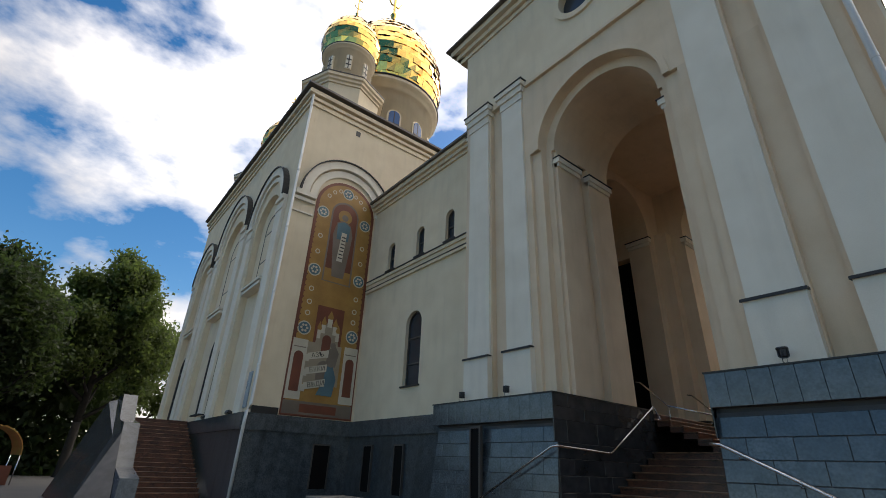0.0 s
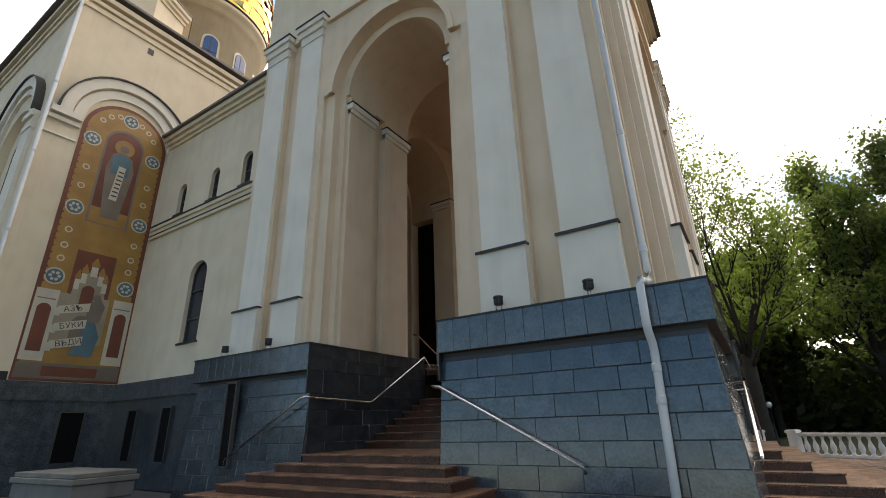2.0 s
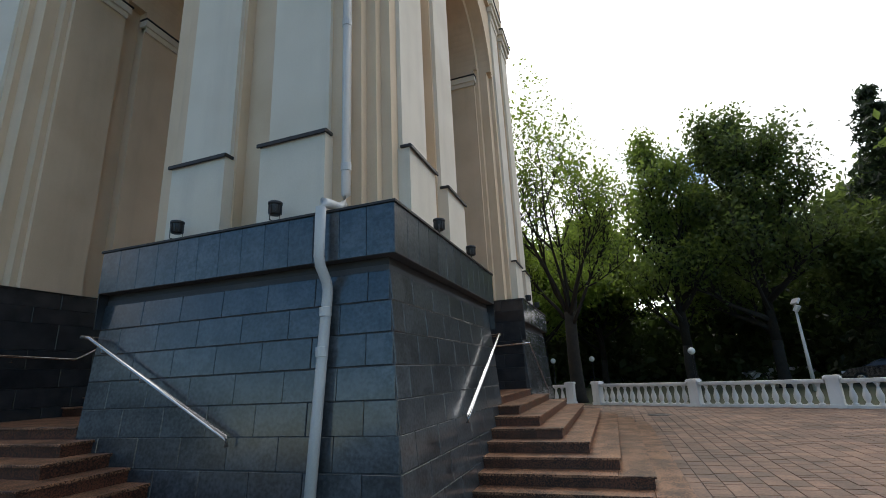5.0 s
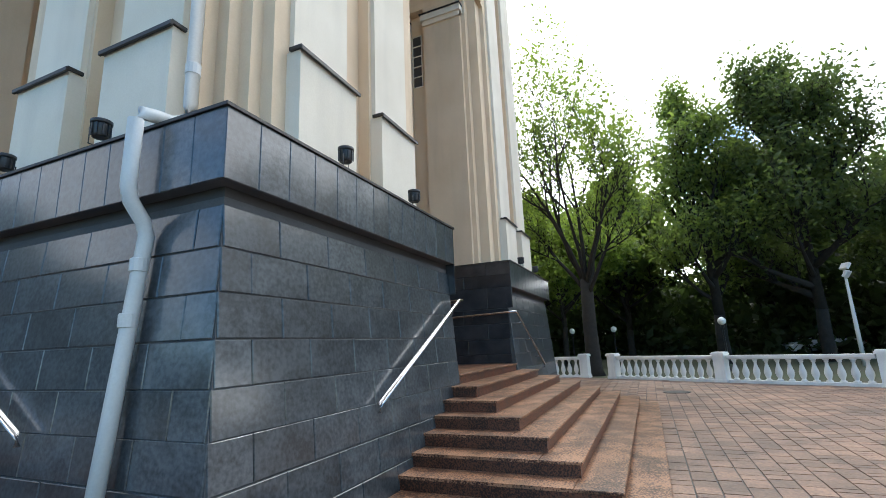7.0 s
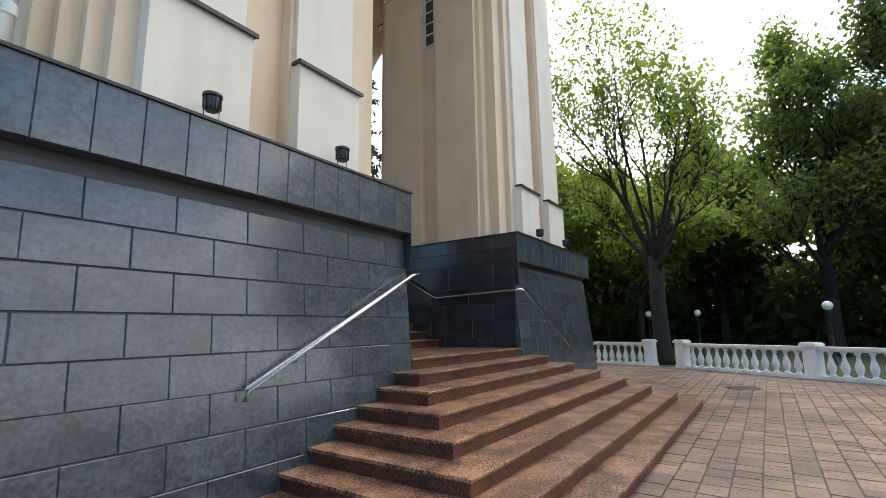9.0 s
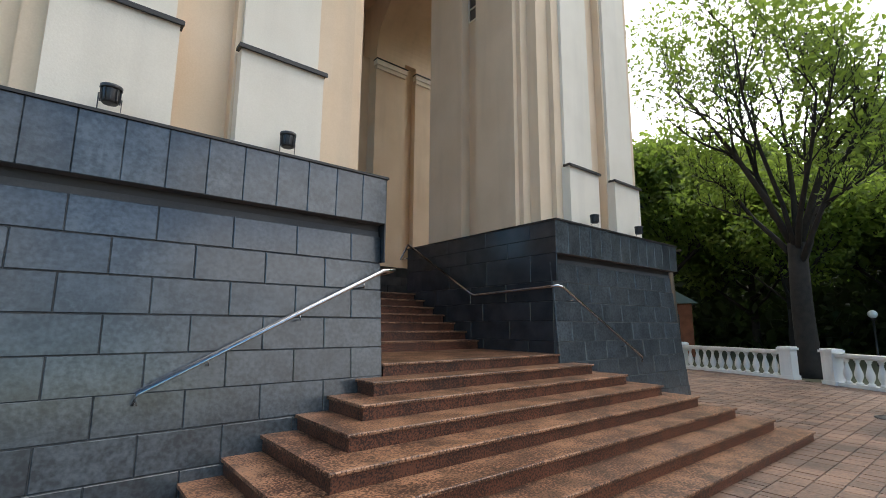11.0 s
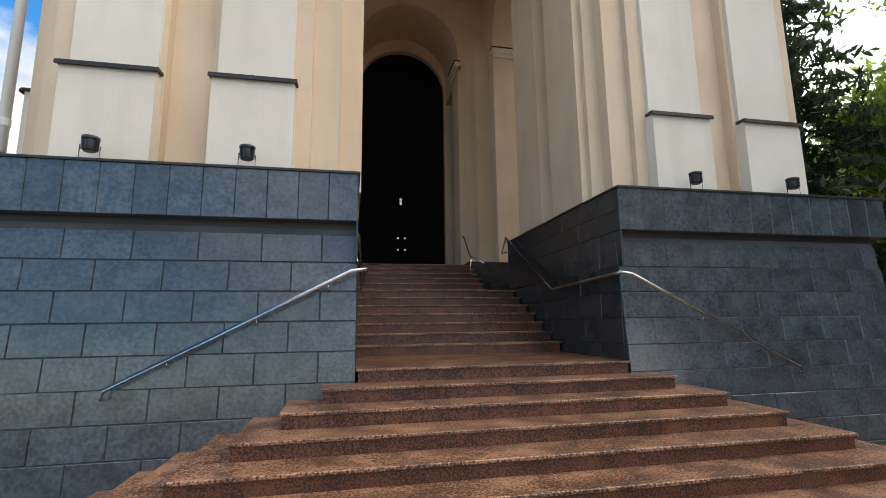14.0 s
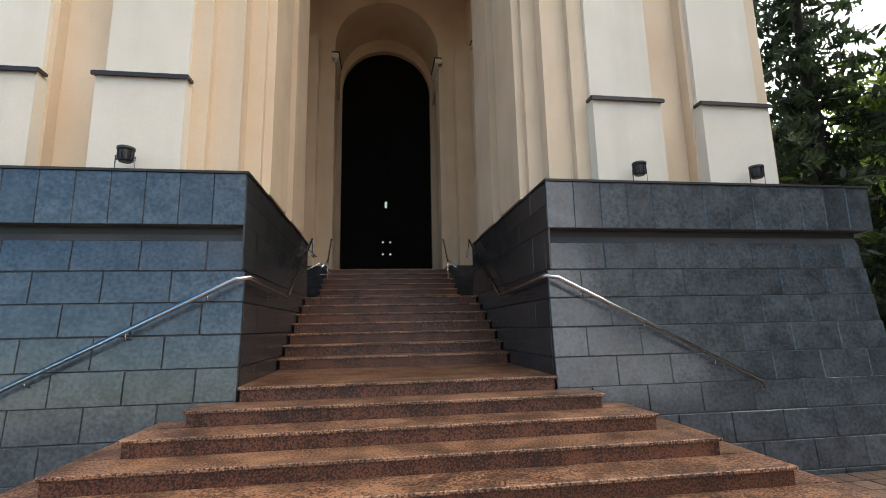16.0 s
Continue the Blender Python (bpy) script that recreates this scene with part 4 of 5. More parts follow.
tile_shape("church_shape", [(MC - 0.55, 6.3), (MC + 0.5, 6.3), (MC + 0.45, 6.75), (MC + 0.25, 7.0), (MC - 0.05, 7.3), (MC - 0.3, 7.0), (MC - 0.5, 6.75)], 0.042, M_SMALTSTONE)
for x, z, w in ((MC, 7.3, 0.11), (MC - 0.28, 7.0, 0.09), (MC + 0.26, 7.0, 0.09), (MC - 0.45, 6.75, 0.08), (MC + 0.42, 6.75, 0.08)):
    tile_shape("painted_drum", rect(x - w, x + w, z - 0.25, z + 0.12), 0.046, M_SMALTWHITE)
    tile_shape("painted_dome", [(x - w, z + 0.12), (x + w, z + 0.12), (x + w * 1.3, z + 0.22), (x, z + 0.5), (x - w * 1.3, z + 0.22)], 0.048, M_OCHRE)
tile_shape("painted_arch", arched(MC - 0.05, 5.9, 6.5, 0.2), 0.048, M_RUST)
tile_shape("painted_doorway", arched(MC - 0.02, 4.5, 5.3, 0.3), 0.044, M_SMALTGREY)
tile_shape("seated_shape", [(MC - 0.2, 4.2), (MC + 0.5, 4.2), (MC + 0.6, 4.9), (MC + 0.4, 5.4), (MC + 0.1, 5.4), (MC + 0.05, 4.8)], 0.052, M_SMALTBLUE)
tile_shape("seated_shape", [(MC + 0.05, 5.4), (MC + 0.5, 5.4), (MC + 0.6, 6.0), (MC + 0.4, 6.3), (MC + 0.1, 6.1)], 0.050, M_SMALTGREY)
for x, z in ((MC + 0.3, 5.5), (MC + 0.28, 6.3)):
    tile_shape("head_shape", disc(x, z, 0.13, 14), 0.056, M_SMALTGREY)
for z, word in ((5.72, "АЗЪ"), (5.12, "БУКИ"), (4.52, "ВѢДИ")):
    tile_shape("ribbon", [(MC - 0.8, z - 0.18), (MC + 0.12, z + 0.05), (MC + 0.12, z + 0.36), (MC - 0.8, z + 0.1)], 0.058, M_SMALTWHITE, "white ribbon with dark letters")
    tile_shape("ribbon_curl", [(MC - 0.92, z - 0.22), (MC - 0.72, z - 0.24), (MC - 0.72, z + 0.02), (MC - 0.92, z + 0.06)], 0.06, M_SMALTWHITE)
    font = bpy.data.curves.new("lettering", "FONT")
    font.body, font.size, font.extrude = word, 0.27, 0.002
    tmp = bpy.data.objects.new("lettering", font)
    scene.collection.objects.link(tmp)
    me = bpy.data.meshes.new_from_object(tmp.evaluated_get(bpy.context.evaluated_depsgraph_get()))
    bpy.data.objects.remove(tmp)
    me.materials.clear()
    me.materials.append(M_FRAME)
    letters = new("lettering", me)
    letters.parent = mosaic
    letters.matrix_basis = Matrix.Translation((MC - 0.62, NY - 0.064, z - 0.08)) @ pose(0, 0, 0, 90, 0, 0) @ pose(0, 0, 0, 0, 0, 15)
for x0, x1 in ((MC - 1.5, MC - 0.85), (MC + 0.85, MC + 1.5)):
    tile_shape("side_panel", rect(x0, x1, 3.95, 6.35), 0.040, M_SMALTWHITE, "white panel")
    tile_shape("lattice_niche", arched((x0 + x1) / 2, 4.25, 5.65, 0.2), 0.046, M_RUST, "lattice red niche")
    tile_shape("panel_line", rect(x0 + 0.06, x1 - 0.06, 6.0, 6.04), 0.044, M_SMALTGREY)
tile_shape("base_band", rect(MC - 1.5, MC + 1.5, 3.4, 3.9), 0.038, M_SMALTGREY)
tile_shape("base_panel", rect(MC - 0.8, MC + 0.8, 3.48, 3.8), 0.042, M_RUST)


# ---- domes ----
def onion(name, label, x, y, z0, rd, r, h, drum_z, n, windows, tile, glass):
    d = thing(name, label, "dome", kind="structure")
    bm = bmesh.new()
    lathe(bm, [(rd, drum_z), (rd, z0 - 0.18 * r), (rd + 0.05 * r, z0 - 0.18 * r), (rd + 0.05 * r, z0 - 0.14 * r), (rd + 0.08 * r, z0 - 0.13 * r), (rd + 0.08 * r, z0 - 0.08 * r), (rd + 0.13 * r, z0 - 0.07 * r), (rd + 0.13 * r, z0)], 48, x, y)
    part("drum", bm, M_NAVE, d)
    bm = bmesh.new()
    lathe(bm, [(rd + 0.14 * r, z0), (rd + 0.15 * r, z0 + 0.02 * r), (rd + 0.02, z0 + 0.05 * r)], 48, x, y)
    part("drum_flashing", bm, M_CAPFLASH, d)
    prof = [(0.86, 0.0), (0.95, 0.10), (0.995, 0.2), (1.0, 0.3), (0.97, 0.4), (0.90, 0.51), (0.78, 0.62), (0.62, 0.73), (0.43, 0.83), (0.24, 0.91), (0.10, 0.97), (0.03, 1.0)]
    def at(v):
        v *= len(prof) - 1
        i = min(int(v), len(prof) - 2)
        f = v - i
        return r * (prof[i][0] * (1 - f) + prof[i + 1][0] * f), z0 + h * (prof[i][1] * (1 - f) + prof[i + 1][1] * f)
    rng = random.Random(3)
    rows = tile
    bm = bmesh.new()
    lathe(bm, [(max(at(i / 30)[0] - 0.04, 0.01), at(i / 30)[1]) for i in range(31)], 40, x, y)
    part("dome_core", bm, M_GOLD, d)
    bm = bmesh.new()
    for i in range(rows):
        ra, za = at(i / rows)
        rb, zb = at((i + 1.02) / rows if i < rows - 1 else 1)
        for k in range(n):
            a0 = 2 * math.pi * (k + 0.5 * (i % 2)) / n
            a1 = a0 + 2 * math.pi / n
            da, db = rng.uniform(-0.006, 0.012) * r, rng.uniform(-0.012, 0.006) * r
            j = [rng.uniform(-0.008, 0.008) * r for _ in range(4)]
            vs = [bm.verts.new((x + (q + o) * math.cos(a), y + (q + o) * math.sin(a), z)) for q, a, z, o in ((ra, a0, za, da + j[0]), (ra, a1, za, da + j[1]), (rb, a1, zb, db + j[2]), (rb, a0, zb, db + j[3]))]
            bm.faces.new(vs)
    tagged(part("gold_tiles", bm, M_GOLD, d, "gilded metal scales"), kind="stuff")
    zt = z0 + h
    bm = bmesh.new()
    lathe(bm, [(0.03 * r, zt - 0.05 * h), (0.03 * r, zt + 0.06 * h), (0.07 * r, zt + 0.10 * h), (0.03 * r, zt + 0.14 * h), (0.02 * r, zt + 0.18 * h)], 16, x, y)
    part("finial", bm, M_GOLD, d)
    bm = bmesh.new()
    t = 0.018 * r
    box(bm, x - t, x + t, y - t, y + t, zt + 0.17 * h, zt + 0.62 * h)
    box(bm, x - 0.15 * r, x + 0.15 * r, y - t, y + t, zt + 0.44 * h, zt + 0.44 * h + 2 * t)
    box(bm, x - 0.08 * r, x + 0.08 * r, y - t, y + t, zt + 0.53 * h, zt + 0.53 * h + 2 * t)
    tube(bm, [(x - 0.16 * r, y, zt + 0.30 * h), (x - 0.08 * r, y, zt + 0.23 * h), (x + 0.08 * r, y, zt + 0.23 * h), (x + 0.16 * r, y, zt + 0.30 * h)], t, 6)
    part("cross", bm, M_GOLD, d, "gilded cross with crescent")
    for k in range(windows):
        a = 2 * math.pi * (k + 0.5) / windows
        mm = Matrix.Translation((x, y, 0)) @ pose(0, 0, 0, 0, 0, math.degrees(a))
        zb = drum_z + 0.30 * (z0 - drum_z)
        hh, ww = 0.34 * (z0 - drum_z), 0.105 * rd
        for nm, mt, g, o in (("drum_window_frame", M_NAVE, 1.3, 0.05), ("drum_window", glass, 1.0, 0.09)):
            bm = bmesh.new()
            prism(bm, arched(0, zb - (g - 1) * ww, zb + hh, ww * g), rd * 0.985, rd + o, "x")
            bmesh.ops.transform(bm, matrix=mm, verts=bm.verts[:])
            part(nm, bm, mt, d)
        bm = bmesh.new()
        for z in (zb + 0.33 * hh, zb + 0.75 * hh):
            box(bm, rd + 0.08, rd + 0.11, -ww, ww, z - 0.04, z + 0.04)
        box(bm, rd + 0.08, rd + 0.108, -0.03, 0.03, zb, zb + hh + ww * 0.9)
        bmesh.ops.transform(bm, matrix=mm, verts=bm.verts[:])
        part("glazing_bar", bm, M_FRAME, d)
    return d


onion("main_dome", "large faceted golden onion dome on a pale round drum", 14.14, 27.0, 27.8, 3.95, 4.75, 10.8, 19.0, 44, 12, 18, M_BLUEGLASS)
small_dome = onion("corner_dome", "small faceted golden onion dome on a pale drum", 8.45, 21.5, 25.2, 1.45, 1.9, 4.2, 22.4, 24, 8, 11, M_CREAM)
onion("corner_dome", "small faceted golden onion dome on a pale drum", 9.1, 34.5, 25.2, 1.45, 1.9, 4.2, 22.4, 24, 8, 11, M_CREAM)
for y in (21.5, 34.5):
    base = thing("dome_base", "octagonal plaster base with stepped cornice under the corner dome", "wall", kind="structure")
    bm = bmesh.new()
    lathe(bm, [(2.3, 19.5), (2.3, 21.3), (2.38, 21.3), (2.38, 21.45), (2.5, 21.5), (2.5, 21.65), (2.62, 21.7), (2.62, 21.9), (1.7, 22.5), (1.7, 22.7)], 8, 8.45, y, smooth=False)
    part("body", bm, M_NAVE, base)
    bm = bmesh.new()
    lathe(bm, [(2.66, 21.9), (2.66, 21.96), (1.75, 22.56), (1.6, 22.75)], 8, 8.45, y, smooth=False)
    part("roof", bm, M_ROOF, base)


# ---- square in front: balustrade ----
def baluster_mesh():
    bm = bmesh.new()
    prof = [(0.085, 0.10), (0.085, 0.14), (0.05, 0.16), (0.055, 0.19), (0.085, 0.26), (0.10, 0.33), (0.092, 0.41), (0.062, 0.51), (0.042, 0.60), (0.04, 0.65), (0.06, 0.67), (0.05, 0.69), (0.075, 0.71), (0.075, 0.745)]
    lathe(bm, prof, 12)
    return mesh_of("baluster", bm, M_WHITE)


BAL = baluster_mesh()


def balustrade(p, q, first=True, last=True):
    p, q = Vector((*p, 0)), Vector((*q, 0))
    length = (q - p).length
    m = frame_matrix(p, q - p, (0, 0, 1)) @ pose(0, 0, 0, -90)
    b = thing("balustrade", "white painted concrete balustrade with vase-shaped balusters", "balustrade", "square balustrades", m=m)
    bm = bmesh.new()
    box(bm, 0.2, length - 0.2, -0.13, 0.13, 0.0, 0.10)
    part("bottom_rail", bm, M_WHITE, b)
    bm = bmesh.new()
    box(bm, 0.2, length - 0.2, -0.14, 0.14, 0.79, 0.87)
    box(bm, 0.2, length - 0.2, -0.10, 0.10, 0.745, 0.79)
    part("top_rail", bm, M_WHITE, b)
    k = max(2, round((length - 0.5) / 0.295))
    for i in range(k):
        piece("baluster", BAL, b, Matrix.Translation((0.25 + (length - 0.5) * (i + 0.5) / k, 0, 0)))
    for on, x in ((first, 0.0), (last, length)):
        if on:
            bm = bmesh.new()
            box(bm, x - 0.2, x + 0.2, -0.2, 0.2, 0.0, 0.12)
            box(bm, x - 0.17, x + 0.17, -0.17, 0.17, 0.12, 0.88)
            box(bm, x - 0.21, x + 0.21, -0.21, 0.21, 0.88, 0.95)
            box(bm, x - 0.18, x + 0.18, -0.18, 0.18, 0.95, 0.985)
            post = part("post", bm, M_WHITE, b)
            bm = bmesh.new()
            for s in (-1, 1):
                box(bm, x - 0.11, x + 0.11, s * 0.168, s * 0.178, 0.22, 0.78)
            part("post_panel", bm, M_WHITE, post)


balustrade((26.45, -1.85), (24.25, -5.35))
balustrade((24.25, -5.35), (22.35, -8.95), first=False)
balustrade((22.35, -8.95), (20.4, -12.6), first=False)
balustrade((20.4, -12.6), (18.3, -16.2), first=False)
balustrade((27.15, -0.65), (28.1, 3.0))
balustrade((28.1, 3.0), (29.0, 7.0), first=False)
balustrade((29.0, 7.0), (29.6, 11.0), first=False)

# ---- trees ----
def build_tree(name, label, x, y, h, spread, fork, leaves, leaf, leaf_size, seed, limbs=7, droop=0.0, dense=1.0, group="park trees", trunk_r=None, lean_x=0.0, leader=True, clump=0.7):
    rng = random.Random(seed)
    nrng = np.random.default_rng(seed)
    tree = thing(name, label, "tree", group, m=Matrix.Translation((x, y, 0)))
    r0 = trunk_r or 0.018 * h
    top = Vector((lean_x * fork, 0, fork))
    trunk = bmesh.new()
    tube(trunk, [(0, 0, -0.1), (lean_x * 0.1, 0.02, 0.3), (lean_x * fork * 0.5, 0.05, fork * 0.5), tuple(top)], [r0 * 1.5, r0 * 1.1, r0, r0 * 0.9], 10)
    if leader:
        tube(trunk, [tuple(top), (0.05, 0.08, h * 0.5), (0, 0, h * 0.8)], [r0 * 0.9, r0 * 0.6, r0 * 0.2], 8)
    part("trunk", trunk, M_BARK, tree, "dark rough bark")
    tips = []
    main = []

    def grow(p, d, length, r, level):
        pts, rs = [p.copy()], [r]
        steps = 4
        for i in range(steps):
            d = (d + Vector((rng.uniform(-1, 1), rng.uniform(-1, 1), rng.uniform(-0.4, 0.9))) * 0.17 + Vector((0, 0, 0.06 - droop))).normalized()
            p = p + d * length / steps
            pts.append(p.copy())
            rs.append(r * (1 - 0.7 * (i + 1) / steps))
            if level >= 1:
                tips.append((p.copy(), level))
            if level < 3 and i >= 1 - (level > 0):
                for _ in range(2 if level else 2):
                    out = Vector((rng.uniform(-1, 1), rng.uniform(-1, 1), rng.uniform(-0.25, 0.8))).normalized()
                    grow(p, (d * 0.75 + out * 0.8).normalized(), length * rng.uniform(0.38, 0.55), rs[-1] * 0.6 + 0.004, level + 1)
        tube(main[-1], pts, rs, 6 if level < 2 else 4)

    for i in range(limbs):
        a = 2 * math.pi * (i + rng.uniform(-0.3, 0.3)) / limbs
        rise = (rng.uniform(1.1, 2.6) if i else 4.0) if not leader else (rng.uniform(0.35, 0.9) if i < limbs - 1 else 4.0)
        d = Vector((math.cos(a), math.sin(a), rise)).normalized()
        reach = min((h - fork) / max(d.z, 0.45), spread / max(math.hypot(d.x, d.y), 0.2)) * rng.uniform(0.72, 0.9)
        start = Vector((lean_x * fork, 0, fork)) * (1 - 0.25 * rng.random() * (i > 1))
        if leader:
            f = i / limbs
            a *= 3.6
            d = Vector((math.cos(a), math.sin(a), rise)).normalized()
            start = Vector((0, 0, fork + (0.72 * h - fork) * f))
            reach = spread * rng.uniform(0.62, 0.85) * (1 - 0.55 * f * f)
        main.append(bmesh.new())
        grow(start, d, reach, r0 * rng.uniform(0.4, 0.6), 0)
    pts = np.array([tuple(p) for p, l in tips])
    base = np.array([lean_x * fork, 0, fork * 0.8])
    fz = min(1.25, (h - base[2] - 0.3) / (np.percentile(pts[:, 2], 99.3) - base[2]))
    fr = min(1.0, spread / np.percentile(np.hypot(pts[:, 0] - base[0], pts[:, 1]), 97))
    fit_size = Matrix.Translation(base) @ Matrix.Diagonal((fr, fr, fz, 1)) @ Matrix.Translation(-base)
    pts = base + (pts - base) * np.array([fr, fr, fz])
    for limb in main:
        bmesh.ops.transform(limb, matrix=fit_size, verts=limb.verts[:])
        part("limb", limb, M_BARK, tree)
    # leaves gather on some twigs and leave others bare
    load = nrng.gamma(clump, 1.0, len(pts)) + 0.02
    pick = nrng.choice(len(pts), leaves, p=load / load.sum())
    pos = pts[pick] + nrng.normal(0, 0.27 * dense, (leaves, 3)) * np.array([1, 1, 0.8])
    size = leaf_size * nrng.uniform(0.6, 1.25, leaves)
    u = nrng.normal(size=(leaves, 3))
    u /= np.linalg.norm(u, axis=1)[:, None]
    v = np.cross(u, nrng.normal(size=(leaves, 3)))
    v /= np.linalg.norm(v, axis=1)[:, None]
    w = np.cross(u, v) * 0.12
    su, sv = u * size[:, None], v * size[:, None] * 0.5
    verts = np.stack([pos - su, pos + sv + w * size[:, None], pos + su, pos - sv + w * size[:, None]], 1).reshape(-1, 3)
    me = bpy.data.meshes.new("crown")
    me.from_pydata(verts.tolist(), [], (np.arange(leaves * 4).reshape(-1, 4)).tolist())
    me.materials.append(leaf)
    crown = new("crown", me)
    crown.parent = tree
    tagged(crown, "loose crown of small leaves", kind="stuff")
    return tree


def spruce(name, label, x, y, h, r, seed, whorls=26):
    nrng = np.random.default_rng(seed)
    rng = random.Random(seed)
    tree = thing(name, label, "tree", "park trees", m=Matrix.Translation((x, y, 0)))
    bm = bmesh.new()
    tube(bm, [(0, 0, -0.1), (0, 0, h * 0.5), (0.05, 0, h)], [0.015 * h, 0.009 * h, 0.01], 10)
    part("trunk", bm, M_BARK, tree, "dark straight trunk")
    bm = bmesh.new()
    pos = []
    for i in range(whorls):
        f = (i + rng.random() * 0.6) / whorls
        z = h * (0.12 + 0.87 * f)
        reach = r * (1 - f) ** 0.8 + 0.25
        for k in range(7):
            a = 2 * math.pi * (k + rng.random()) / 7
            rr = reach * rng.uniform(0.65, 1.1)
            tip = Vector((math.cos(a) * rr, math.sin(a) * rr, z - 0.32 * rr + 0.1))
            mid = Vector((math.cos(a) * rr * 0.5, math.sin(a) * rr * 0.5, z - 0.10 * rr))
            tube(bm, [(0, 0, z), mid, tip], [0.03, 0.02, 0.006], 4)
            for j in range(int(14 + 16 * rr)):
                t = rng.uniform(0.15, 1)
                p = mid.lerp(tip, 2 * t - 1) if t > 0.5 else Vector((0, 0, z)).lerp(mid, 2 * t)
                pos.append((p.x, p.y, p.z))
    tagged(part("branchwork", bm, M_BARK, tree), kind="stuff")
    pos = np.array(pos)
    n = len(pos)
    pos = pos + nrng.normal(0, 0.12, (n, 3)) - np.array([0, 0, 0.12])
    u = nrng.normal(size=(n, 3)) * np.array([0.7, 0.7, 1.0])
    u /= np.linalg.norm(u, axis=1)[:, None]
    v = np.cross(u, nrng.normal(size=(n, 3)))
    v /= np.linalg.norm(v, axis=1)[:, None]
    s = nrng.uniform(0.16, 0.36, n)[:, None]
    verts = np.stack([pos - u * s, pos + v * s * 0.3, pos + u * s, pos - v * s * 0.3], 1).reshape(-1, 3)
    me = bpy.data.meshes.new("crown")
    me.from_pydata(verts.tolist(), [], np.arange(n * 4).reshape(-1, 4).tolist())
    me.materials.append(M_NEEDLE)
    crown = new("crown", me)
    crown.parent = tree
    tagged(crown, "drooping dark needles", kind="stuff")
    return tree


build_tree("ash_tree", "airy bright green tree with thin upright limbs", 28.2, -0.95, 16.8, 4.9, 4.3, 10500, M_LEAF, 0.115, 11, limbs=9, dense=0.9, leader=False, trunk_r=0.3, clump=0.45)
build_tree("maple_tree", "tall green broadleaf tree behind the balustrade", 36.0, -7.0, 16.8, 4.2, 2.6, 15000, M_LEAF3, 0.15, 21, limbs=18, dense=1.7, clump=1.2)
build_tree("maple_tree", "tall dense dark tree with uneven crown", 36.0, -11.6, 17.0, 5.2, 2.6, 27000, M_LEAF2, 0.155, 22, limbs=22, dense=1.8, clump=1.0)
build_tree("maple_tree", "green broadleaf tree with lighter leaves", 36.5, 1.5, 9.5, 5.0, 2.4, 26000, M_LEAF, 0.15, 23, limbs=16, dense=1.7, clump=1.0)
build_tree("maple_tree", "green broadleaf tree with lighter leaves", 38.0, 8.0, 13.0, 6.5, 3.0, 34000, M_LEAF, 0.18, 24, limbs=16, dense=1.7, clump=1.0)
build_tree("maple_tree", "dense dark tree at the park edge", 37.0, -17.8, 9.6, 4.6, 2.2, 40000, M_LEAF2, 0.16, 25, limbs=16, dense=1.7, clump=1.0)
spruce("spruce_tree", "tall dark spruce with drooping branches", 31.5, 10.0, 24.0, 4.3, 31)
spruce("spruce_tree", "dark spruce rising above the park trees", 38.5, -20.3, 18.8, 5.0, 32, whorls=30)
spruce("spruce_tree", "tall dark spruce behind the porch", 27.5, 16.0, 22.0, 3.8, 33)
build_tree("maple_tree", "dark leafy tree beyond the nave", 2.0, 50.0, 18.5, 6.0, 4.0, 45000, M_LEAF2, 0.2, 41, limbs=16, dense=1.7, clump=1.0)
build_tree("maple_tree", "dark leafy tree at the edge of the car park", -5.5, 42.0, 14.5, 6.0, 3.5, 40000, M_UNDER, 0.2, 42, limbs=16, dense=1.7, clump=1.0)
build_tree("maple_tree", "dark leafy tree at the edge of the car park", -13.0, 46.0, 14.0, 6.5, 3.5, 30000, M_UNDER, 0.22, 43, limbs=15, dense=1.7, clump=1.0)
far = [(46, -2, 14, 0), (48, -12, 16, 1), (47, -24, 17, 1), (46, 6, 13, 0), (50, 16, 15, 0), (44, 24, 15, 1), (58, 0, 17, 1), (58, -18, 19, 1), (60, 14, 17, 1), (40, -30, 17, 1), (-3, 58, 15, 1), (6, 62, 17, 1), (-22, 55, 17, 1), (33, -24, 14, 1), (52, -34, 19, 1), (56, 28, 17, 1)]
wood = {}
for i, (x, y, h, k) in enumerate(far):
    if k not in wood:
        wood[k] = build_tree("wood_tree", "leafy tree of the wood behind the square", x, y, h, 7.0, 2.2, 26000, (M_LEAF3, M_LEAF2)[k], 0.3, 60 + k, limbs=15, dense=2.0, clump=1.0, group="wood trees")
    else:
        copy_thing(wood[k], Matrix.Translation((x, y, 0)) @ pose(0, 0, 0, 0, 0, 47 * i))


# underwood closing the view between the trunks
nrng = np.random.default_rng(7)
n = 60000
ang = nrng.uniform(radians(-40), radians(50), n)
rad = nrng.uniform(40, 62, n)
pos = np.stack([6 + rad * np.cos(ang), -2 + rad * np.sin(ang), nrng.uniform(0, 1, n) ** 1.4 * 6.5], 1)
u = nrng.normal(size=(n, 3))
u /= np.linalg.norm(u, axis=1)[:, None]
v = np.cross(u, nrng.normal(size=(n, 3)))
v /= np.linalg.norm(v, axis=1)[:, None]
sz = nrng.uniform(0.25, 0.6, n)[:, None]
verts = np.stack([pos - u * sz, pos + v * sz * 0.5, pos + u * sz, pos - v * sz * 0.5], 1).reshape(-1, 3)
me = bpy.data.meshes.new("underwood")
me.from_pydata(verts.tolist(), [], np.arange(n * 4).reshape(-1, 4).tolist())
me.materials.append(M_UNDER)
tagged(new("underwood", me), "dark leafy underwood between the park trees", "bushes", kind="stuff")

